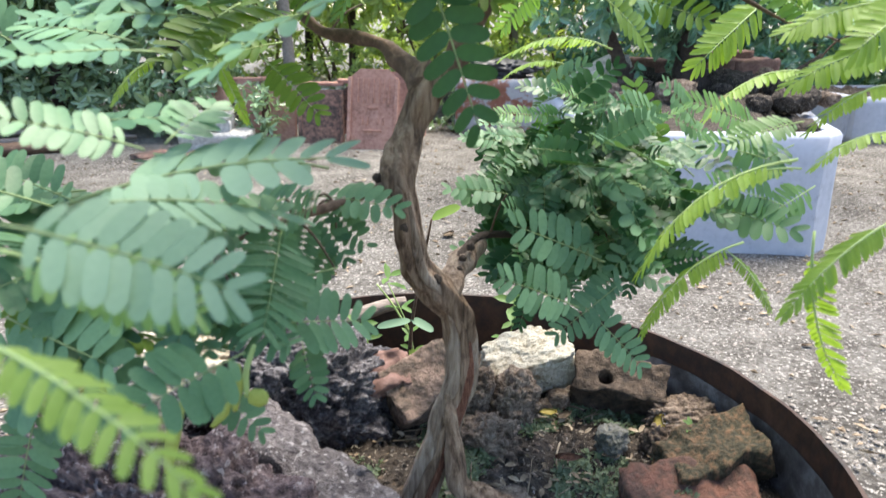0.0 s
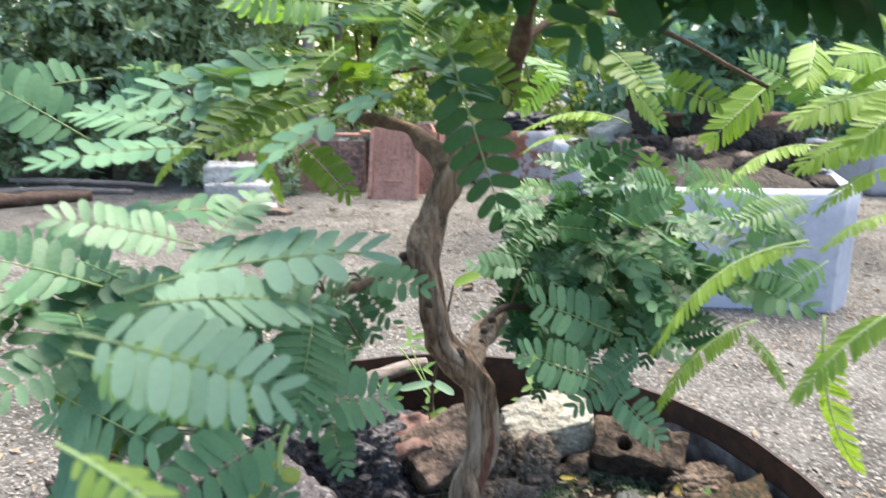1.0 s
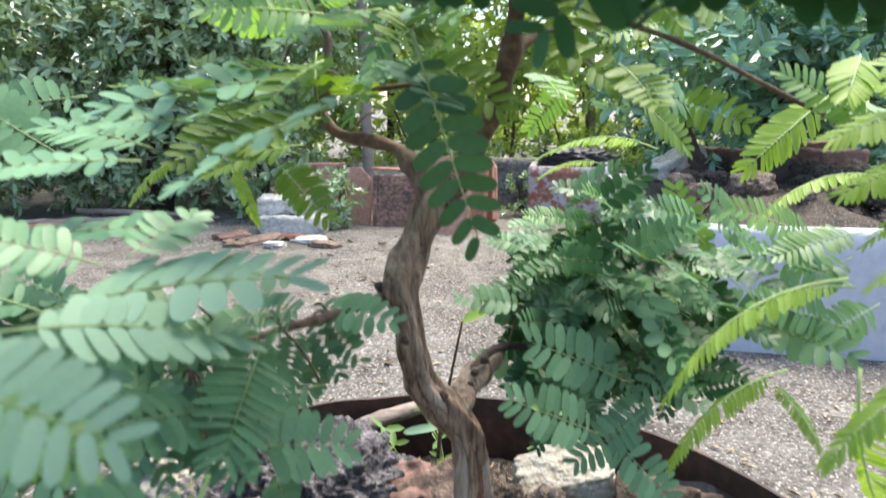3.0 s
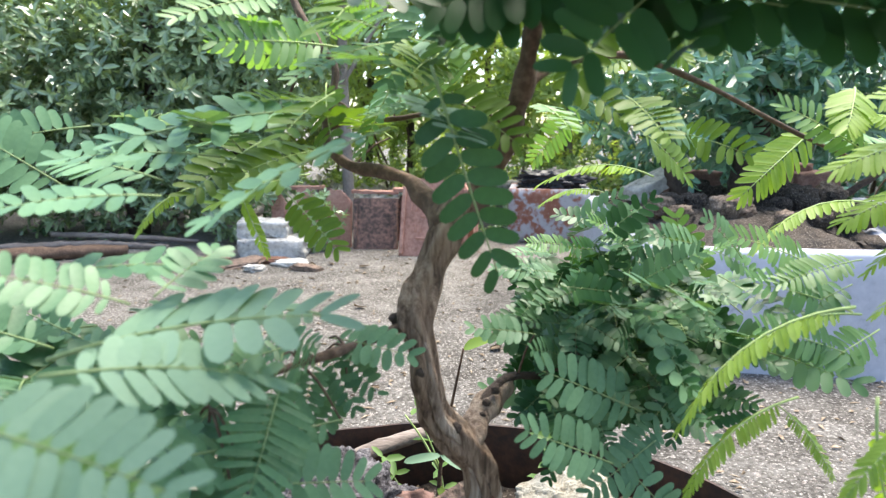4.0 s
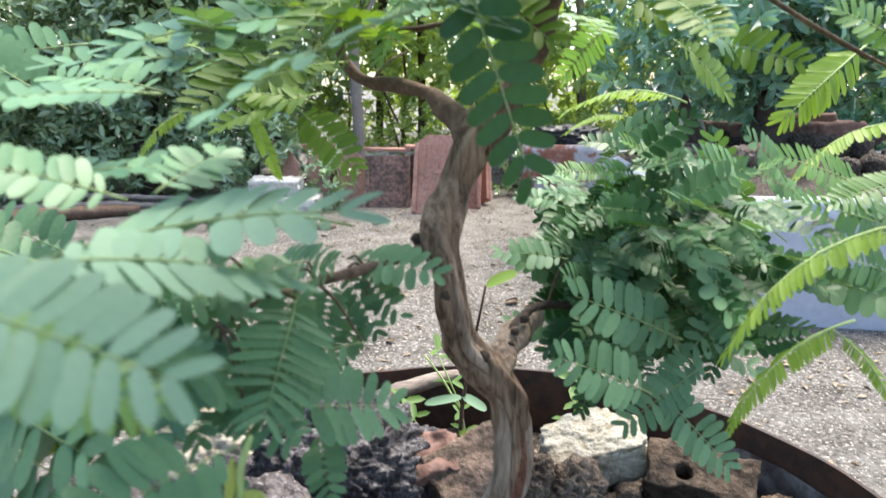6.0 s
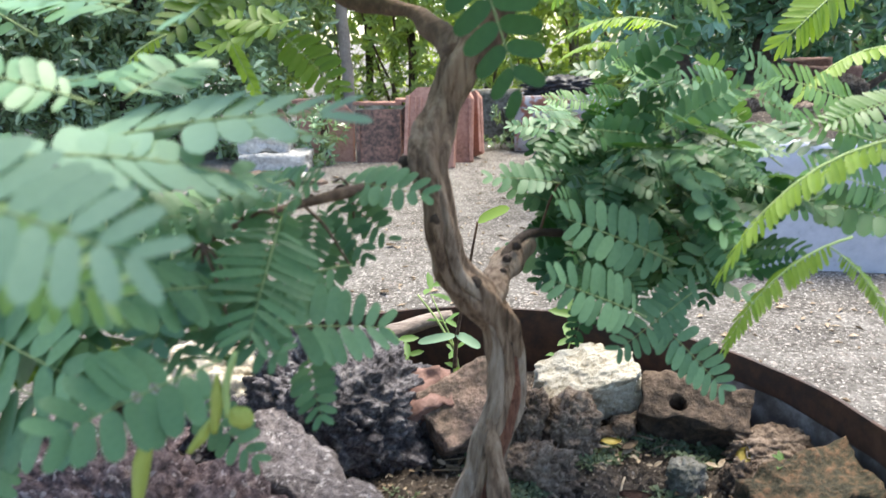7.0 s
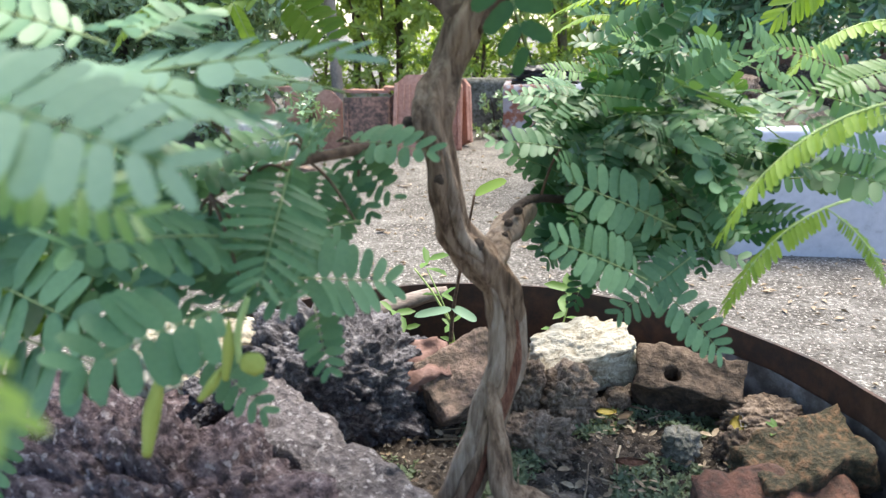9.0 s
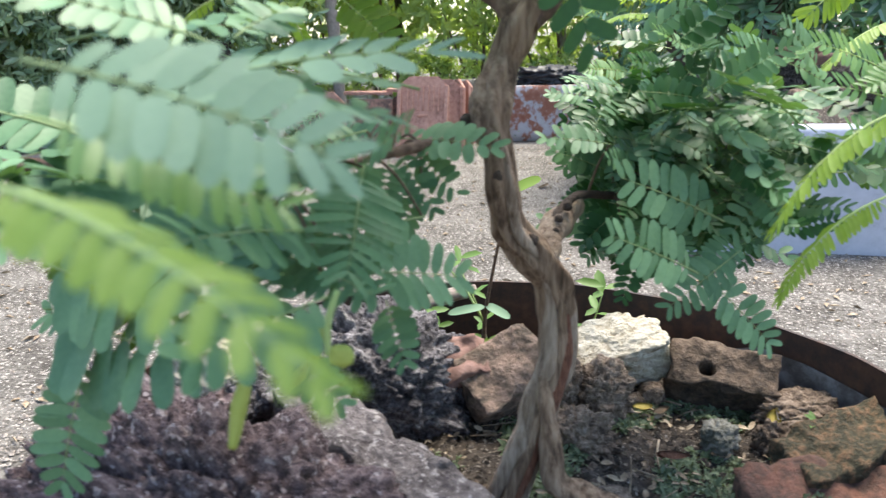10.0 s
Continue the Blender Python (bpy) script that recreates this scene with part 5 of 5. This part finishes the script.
# dense glossy hedge behind the yard
shrub("hedge_bush", (-2.05, 3.75, 0), [[(-2.0, 3.8, -0.02, 0.06), (-2.02, 3.8, 0.3, 0.05), (-1.9, 3.85, 0.8, 0.035), (-1.95, 3.9, 1.4, 0.02)], [(-1.45, 3.9, -0.02, 0.04), (-1.44, 3.9, 0.5, 0.032), (-1.38, 3.95, 1.2, 0.02), (-1.4, 3.95, 1.8, 0.012)]],
      [((-2.35, 3.8, 0.75), (0.62, 0.5, 0.62), 860, 1.0), ((-1.75, 3.9, 0.95), (0.55, 0.5, 0.62), 800, 1.0), ((-2.9, 3.6, 0.9), (0.6, 0.6, 0.8), 600, 1.1), ((-1.35, 4.1, 1.1), (0.5, 0.45, 0.6), 560, 1.0), ((-2.1, 3.75, 0.3), (0.8, 0.35, 0.3), 460, 0.9), ((-3.0, 3.4, 0.4), (0.6, 0.4, 0.45), 260, 1.0)], SHRUB, DARK_BARK, (0.066, 0.027), 21, "dense dark green glossy hedge bush")
shrub("hedge_bush", (-2.2, 4.6, 0), [[(-2.2, 4.6, -0.02, 0.06), (-2.2, 4.6, 0.6, 0.05), (-2.1, 4.6, 1.6, 0.03)]],
      [((-2.6, 4.6, 1.5), (0.9, 0.6, 0.8), 480, 1.2), ((-1.7, 4.7, 1.6), (0.8, 0.6, 0.8), 440, 1.2)], SHRUB, DARK_BARK, (0.075, 0.03), 22, "tall dark green hedge bush")
shrub("low_bush", (-1.35, 3.55, 0), [[(-1.35, 3.6, -0.02, 0.012), (-1.3, 3.6, 0.2, 0.008), (-1.28, 3.55, 0.4, 0.005)]],
      [((-1.33, 3.6, 0.28), (0.26, 0.2, 0.26), 130, 0.8), ((-0.90, 3.40, 0.13), (0.13, 0.07, 0.16), 60, 0.5)], SHRUB, DARK_BARK, (0.08, 0.036), 23, "low green bush by the tiles")
shrub("low_bush", (0.02, 3.95, 0), [[(0.02, 3.98, -0.02, 0.006), (0.02, 3.96, 0.1, 0.004), (0.0, 3.94, 0.2, 0.003)]], [((0.03, 3.97, 0.17), (0.09, 0.05, 0.07), 16, 0.5), ((0.08, 3.80, 0.03), (0.16, 0.08, 0.05), 40, 0.4)], SHRUB, DARK_BARK, (0.07, 0.034), 24, "dusty green weed growing against the wall stub")
# thin trees and growth beyond the wall, sunlight put into some of the leaf colour
for k, (x, y, h, lean) in enumerate([(-0.86, 4.05, 2.4, -0.05), (-1.15, 6.2, 3.2, 0.1), (-0.72, 5.8, 3.0, 0.02), (0.55, 5.6, 3.0, -0.1), (1.5, 5.0, 3.0, 0.1), (-0.15, 7.0, 3.5, 0.1)]):
    shrub("slender_tree", (x, y, 0), [[(x, y, -0.03, 0.035 if k else 0.032), (x + lean * 0.3, y, h * 0.3, 0.03), (x + lean, y + 0.1, h * 0.65, 0.022), (x + lean * 1.6, y, h, 0.01)], [(x + lean * 0.4, y, h * 0.35, 0.014), (x + 0.25, y + 0.1, h * 0.55, 0.01), (x + 0.5, y + 0.1, h * 0.75, 0.005)]],
          [((x + lean, y, h * 0.8), (0.8, 0.7, 0.55), 150, 1.2)], SUNNY if k % 2 else SHRUB, GREY_BARK if k in (0, 3) else DARK_BARK, (0.11, 0.045), 40 + k, "slender tree beyond the yard with thin pale trunk" if k in (0, 3) else "slender dark-trunked tree beyond the yard")
for k, (x, y, z, rx, rz, n, mat_) in enumerate([(-0.75, 5.6, 0.75, 0.7, 0.3, 110, SUNNY), (0.45, 5.4, 0.75, 0.6, 0.3, 110, SUNNY), (1.4, 4.6, 0.5, 0.7, 0.55, 260, BLUE_SHRUB), (-0.1, 5.6, 0.9, 0.8, 0.5, 190, SUNNY), (0.9, 5.4, 1.2, 0.9, 0.6, 240, SUNNY), (2.3, 4.6, 0.8, 0.8, 0.8, 330, BLUE_SHRUB), (-0.9, 5.8, 1.3, 0.8, 0.6, 220, SUNNY), (0.2, 6.2, 1.7, 1.1, 0.7, 260, SUNNY), (1.8, 5.6, 1.7, 1.0, 0.7, 260, SHRUB), (3.0, 4.0, 0.7, 0.6, 0.8, 260, SHRUB), (-0.1, 7.6, 0.5, 1.4, 0.5, 200, SUNNY), (-1.5, 6.4, 0.8, 1.0, 0.6, 200, SUNNY), (1.6, 7.0, 0.6, 1.4, 0.6, 200, SUNNY)]):
    shrub("far_bush", (x, y, 0), [[(x, y, -0.02, 0.014), (x + 0.05, y, z * 0.5, 0.011), (x, y + 0.05, z, 0.007)], [(x + 0.02, y, -0.02, 0.010), (x - 0.2, y, z * 0.6, 0.008), (x - 0.3, y, z, 0.005)]], [((x, y, z), (rx, 0.45, rz), n, 0.9)] + ([((x + 0.1, y - 0.2, 0.20), (rx * 0.9, 0.4, 0.26), 90, 0.6)] if mat_ is SUNNY else [((x + 0.1, y - 0.1, z * 0.35), (rx * 0.9, 0.4, max(0.2, z * 0.42)), n // 2 + 60, 0.8)]), mat_, TWIG, (0.10, 0.042), 70 + k, "leafy bush beyond the yard")

for k, (pts, label) in enumerate([([(-2.5, 2.85, 0.03, 0.03), (-2.1, 2.98, 0.035, 0.032), (-1.72, 3.14, 0.03, 0.026)], "brown log lying on the litter"), ([(-2.45, 3.2, 0.02, 0.018), (-2.0, 3.28, 0.03, 0.02), (-1.6, 3.3, 0.02, 0.014)], "thin grey dead branch on the litter"), ([(-2.3, 3.45, 0.05, 0.014), (-1.9, 3.36, 0.06, 0.014), (-1.5, 3.42, 0.03, 0.01)], "thin pale dead branch under the hedge")]):
    tagged(finish("log", tube(pts, 24, 12, 0.14, 3, 1.0, k, 0.4), WOOD if k else TWIG), label, "log", "dead wood by the hedge")

# taller growth that closes the yard all round; behind the camera it is unseen, added to block low sky light
for k, (x, y, z, rx, rz, mat_) in enumerate([(-3.4, 6.0, 1.2, 1.3, 1.5, SHRUB), (-4.6, 5.0, 1.2, 1.3, 1.5, SHRUB), (-2.2, 6.6, 1.6, 1.2, 1.5, SHRUB), (-0.6, 9.0, 1.5, 1.7, 1.6, SUNNY), (1.4, 9.2, 1.5, 1.7, 1.6, SUNNY), (3.2, 8.0, 1.5, 1.6, 1.6, SHRUB), (4.6, 6.6, 1.4, 1.5, 1.6, SHRUB), (2.2, 7.4, 2.2, 1.3, 1.0, SHRUB), (-5.2, 3.2, 1.2, 1.1, 1.5, SHRUB), (4.8, 4.2, 1.2, 1.1, 1.5, SHRUB), (-6.5, 0.4, 1.3, 1.6, 1.4, SHRUB), (-5.6, -4.4, 1.3, 1.8, 1.4, SHRUB), (-2.0, -7.0, 1.3, 2.2, 1.4, SHRUB), (2.2, -7.2, 1.3, 2.2, 1.4, SHRUB), (5.8, -4.2, 1.3, 1.8, 1.4, SHRUB), (6.8, 0.6, 1.3, 1.6, 1.4, SHRUB)]):
    shrub("tall_bush", (x, y, 0), [[(x, y, -0.02, 0.06), (x + 0.1, y, z * 0.5, 0.05), (x - 0.05, y, z, 0.03)]], [((x, y, z), (rx, 0.7, rz), 170 if mat_ is SUNNY else 560, 1.5)], mat_, DARK_BARK, (0.10, 0.045), 120 + k, "tall leafy bush added to close the yard")


# ---- small growth and litter in the tub ----
def seedling(x, y, height, tilt, pairs, size, mat_, seed, label):
    """A thin stem with pairs of small leaves; its foot stands in the soil."""
    rng = np.random.default_rng(seed)
    thing = tagged(empty("seedling", (x, y, SOIL_Z - 0.004)), label, "plant")
    top = Vector((tilt[0], tilt[1], height))
    stem = [(0, 0, 0, 0.0012), (top.x * 0.3 + 0.002, top.y * 0.3, height * 0.5, 0.0010), (*top, 0.0006)]
    part("stem", tube(stem, 10, 6), RACHIS_LIME, thing)
    path = spline(stem, 12)
    for k in range(pairs):
        q = path[min(11, 3 + k * 8 // max(1, pairs - 1))].to_3d()
        me = scatter_leaves(np.array([tuple(q)]), np.array([[0.1, -0.3, 0.9]]), [size * (0.7 + 0.5 * k / pairs)], (0.024, 0.010), rng, 3 if k < pairs - 1 else 4, 0.5, 0.1)
        mesh_object("leaves", me, mat_, thing, True)
    return thing


seedling(-0.070, 0.690, 0.075, (-0.02, -0.02), 4, 0.9, WEED, 1, "thin pale green seedling behind the slag rock")
seedling(-0.030, 0.700, 0.110, (-0.03, 0.01), 4, 1.1, WEED, 2, "tall thin weed with paired leaves by the stick")
seedling(0.068, 0.715, 0.085, (0.012, -0.02), 4, 1.1, WEED, 3, "bright green sprout beside the limestone rock")
seedling(0.215, 0.560, 0.03, (0.01, -0.01), 3, 0.5, WEED, 5, "small pale weed between the bricks")


def sprig():
    """A tall bare stem with a pair of leaves half-way and one broad leaf at its head."""
    foot = Vector((-0.040, 0.685, SOIL_Z - 0.012))
    thing = tagged(empty("seedling", foot), "tall thin sprout with a broad yellow-green leaf", "plant")
    stem = [(0, 0, 0, 0.0030), (0.004, 0, 0.045, 0.0026), (0.008, 0, 0.090, 0.0018), (0.0285, -0.005, 0.199, 0.0011)]
    part("stem", tube(stem, 14, 6), TWIG, thing)
    part("stem", tube([(0.004, 0, 0.070, 0.0013), (-0.012, 0.002, 0.100, 0.0011), (-0.030, 0.004, 0.125, 0.0009)], 8, 5), RACHIS_LIME, thing)
    for base, tip, up, wide, mat_ in (((0.0285, -0.005, 0.199), (0.057, -0.012, 0.214), (-0.3, -0.5, 0.8), 0.42, LIME), ((0.006, 0, 0.085), (-0.030, -0.010, 0.082), (0.1, -0.5, 0.8), 0.26, SHEEN_LEAF), ((0.006, 0, 0.087), (0.030, -0.012, 0.078), (0, -0.5, 0.8), 0.36, SHEEN_LEAF), ((0.004, -0.001, 0.052), (0.014, -0.012, 0.040), (0, -0.8, 0.5), 0.42, LIME)):
        base, tip = Vector(base), Vector(tip)
        along = (tip - base).normalized()
        side = Vector(up).cross(along).normalized()
        v, f = blade(1.0, wide, 0.25)
        me = bpy.data.meshes.new("leaf")
        me.from_pydata([base + ((tip - base) * x + (side * y + along.cross(side) * z) * (tip - base).length) for x, y, z in v], [], f)
        mesh_object("leaf", me, mat_, thing, True)


sprig()


def low_weeds():
    """Tiny creeping weeds and moss tufts over the open soil."""
    rng = np.random.default_rng(12)
    cs, ws = [], []
    for k in range(4200):
        x, y = rng.uniform(-0.02, 0.24), rng.uniform(0.42, 0.64)
        if k % 16 == 0:
            x, y = rng.uniform(-0.10, 0.02), rng.uniform(0.45, 0.53)
        p = Vector((x - TUB[0], y - TUB[1], 0))
        if p.length > 0.29 or noise.noise(p * 16) < -0.05:
            continue
        r = p.length
        z = SOIL_Z + 0.010 * noise.noise(p * 9) + 0.006 * noise.noise(p * 30) + 0.004 * noise.noise(p * 75) + 0.016 * math.exp(-(r / 0.08) ** 2) - 0.01 * (r / 0.3) ** 4
        cs.append((x, y, z)), ws.append((rng.normal(0, 0.3), rng.normal(-0.2, 0.3), 1.0))
    me = scatter_leaves(np.array(cs), np.array(ws), rng.uniform(0.5, 1.2, len(cs)), (0.0058, 0.0030), rng, 5, 0.9, 0.1)
    tagged(mesh_object("ground_weeds", me, MOSS, None, True), "tiny grey-green weeds creeping over the soil", "weeds", kind="stuff")


low_weeds()


def scraps():
    """Dry stems, rootlets and bark bits on the soil."""
    rng = np.random.default_rng(15)
    bm = bmesh.new()
    for k in range(150):
        r, a = 0.29 * math.sqrt(rng.random()), rng.uniform(0, 6.28)
        p = Vector((r * math.cos(a), r * math.sin(a), 0))
        z = SOIL_Z + 0.010 * noise.noise(p * 9) + 0.006 * noise.noise(p * 30) + 0.003 + 0.016 * math.exp(-(r / 0.08) ** 2) - 0.01 * (r / 0.3) ** 4
        t, L = rng.uniform(0, 6.28), rng.uniform(0.012, 0.045)
        d = Vector((math.cos(t), math.sin(t), rng.uniform(-0.1, 0.25))) * L / 2
        c = Vector((TUB[0] + p.x, TUB[1] + p.y, z))
        mid = c + Vector((rng.normal(0, 0.003), rng.normal(0, 0.003), 0.003))
        w = rng.uniform(0.0004, 0.0011)
        tube([(*(c - d), w), (*mid, w), (*(c + d), w * 0.5)], 5, 4, bm=bm)
    tagged(finish("dry_stems", bm, DRY), "dry straw stems scattered over the soil", "straw", kind="stuff")


scraps()


def leaflet_litter():
    """Shed leaflets, brown and curled, lying over the soil of the tub."""
    rng = np.random.default_rng(44)
    cs = []
    for k in range(280):
        r, a = 0.29 * math.sqrt(rng.random()), rng.uniform(0, 6.28)
        p = Vector((r * math.cos(a), r * math.sin(a), 0))
        cs.append((TUB[0] + p.x, TUB[1] + p.y, SOIL_Z + 0.010 * noise.noise(p * 9) + 0.006 * noise.noise(p * 30) + 0.004 + 0.016 * math.exp(-(r / 0.08) ** 2) - 0.01 * (r / 0.3) ** 4))
    me = scatter_leaves(np.array(cs), rng.normal(0, 0.35, (len(cs), 3)) + np.array((0, -0.2, 1.0)), rng.uniform(0.6, 1.2, len(cs)), (0.009, 0.0045), rng, 2, 0.4, 0.1)
    tagged(mesh_object("shed_leaflets", me, DRY, None, False), "brown shed leaflets lying over the soil", "litter", kind="stuff")


leaflet_litter()


def dry_leaf(at, size, turn, mat_, label, group="fallen leaves"):
    bm = bmesh.new()
    cols = []
    for i in range(7):
        u = i / 6
        w = math.sin(math.pi * min(1.0, u * 0.96 + 0.03)) ** 0.8 * 0.30
        cols.append([bm.verts.new((size * (u - 0.5), size * w * v, size * (0.10 * abs(v) * (0.6 + u) + 0.10 * (u - 0.5) ** 2 * 2))) for v in (-1, -0.5, 0, 0.5, 1)])
    for a, b in zip(cols, cols[1:]):
        for k in range(4):
            bm.faces.new((a[k], b[k], b[k + 1], a[k + 1]))
    bmesh.ops.solidify(bm, geom=bm.faces[:], thickness=0.0006)
    ob = finish("fallen_leaf", bm, mat_)
    ob.matrix_world = pose(*at, *turn)
    return tagged(ob, label, "leaf", group)


rng_d = random.Random(9)
for k in range(26):
    y = 0.95 + 2.3 * rng_d.random()
    x = rng_d.uniform(-0.75, 0.95) * (0.5 + 0.35 * y) + 0.15
    if math.hypot(x + 0.02, y - 0.468) < 0.40 or (0.30 < x < 1.1 and 1.65 < y):
        continue
    dry_leaf((x, y, ground_at(x, y) + 0.004), rng_d.uniform(0.022, 0.055), (rng_d.uniform(-12, 12), rng_d.uniform(-12, 12), rng_d.uniform(0, 360)), DRY if k % 3 else PETAL, "dry tan fallen leaf on the yard" if k % 3 else "bleached pale fallen leaf on the yard")
dry_leaf((0.104, 0.606, SOIL_Z + 0.008), 0.018, (5, 8, 10), YELLOW, "yellow fallen leaflet on the soil")
dry_leaf((0.120, 0.604, SOIL_Z + 0.006), 0.016, (5, -8, 20), DRY, "tan fallen leaflet on the soil")
dry_leaf((0.205, 0.578, SOIL_Z + 0.014), 0.020, (20, -20, 60), YELLOW, "yellow-green fallen leaflet on the soil")
dry_leaf((0.112, 0.530, SOIL_Z + 0.008), 0.024, (5, 8, 170), RED_BRICK, "reddish dry leaf on the soil")
dry_leaf((0.215, 0.585, SOIL_Z + 0.016), 0.022, (30, -10, 50), PETAL, "narrow pale leaf on the soil")


def far_litter():
    """Dry leaves piled beyond the wall; sunlight is painted in by their pale colour."""
    rng = np.random.default_rng(31)
    n = 2600
    x, y = rng.uniform(-2.2, 1.6, n), rng.uniform(4.3, 6.6, n)
    c = np.stack([x, y, 0.02 + 0.05 * rng.random(n)], 1)
    me = scatter_leaves(c, np.tile([0.0, -0.3, 1.0], (n, 1)) + rng.normal(0, 0.4, (n, 3)), rng.uniform(0.6, 1.2, n), (0.09, 0.05), rng, 3, 0.4)
    tagged(mesh_object("leaf_litter", me, PETAL, None, False), "dry leaves beyond the wall, coloured pale to look sunlit", "litter", kind="stuff")


far_litter()

# half-ripe pods hanging among the low leaves
for k, (a, b, c, r) in enumerate([((-0.1268, 0.300, 0.4219), (-0.1345, 0.300, 0.3990), (-0.1393, 0.300, 0.3804), 0.0034), ((-0.0977, 0.300, 0.4414), (-0.0990, 0.300, 0.4295), (-0.1019, 0.300, 0.4161), 0.0024), ((-0.104, 0.303, 0.420), (-0.109, 0.303, 0.412), (-0.115, 0.303, 0.405), 0.0022)]):
    on_tree("pod", tube([(*a, r * 0.35), (*Vector(a).lerp(Vector(b), 0.6), r * 0.9), (*b, r * 1.05), (*c, r * 0.55)], 20, 10, 0.1), YOUNG_POD, label="pale yellow-green young pod")
round_pod = boulder((0.0098, 0.0032, 0.0105), 3, 0.2, 0.0, 4)
bmesh.ops.translate(round_pod, verts=round_pod.verts[:], vec=(-0.0895, 0.299, 0.4236))
on_tree("pod", round_pod, YOUNG_POD, label="flat round yellow-green pod")
on_tree("twig", tube([(-0.0905, 0.303, 0.450, 0.0012), (-0.0945, 0.300, 0.437, 0.0016), (-0.0950, 0.299, 0.424, 0.0012)], 12, 8, 0.1), RACHIS_LIME, label="pale green hanging stalk")
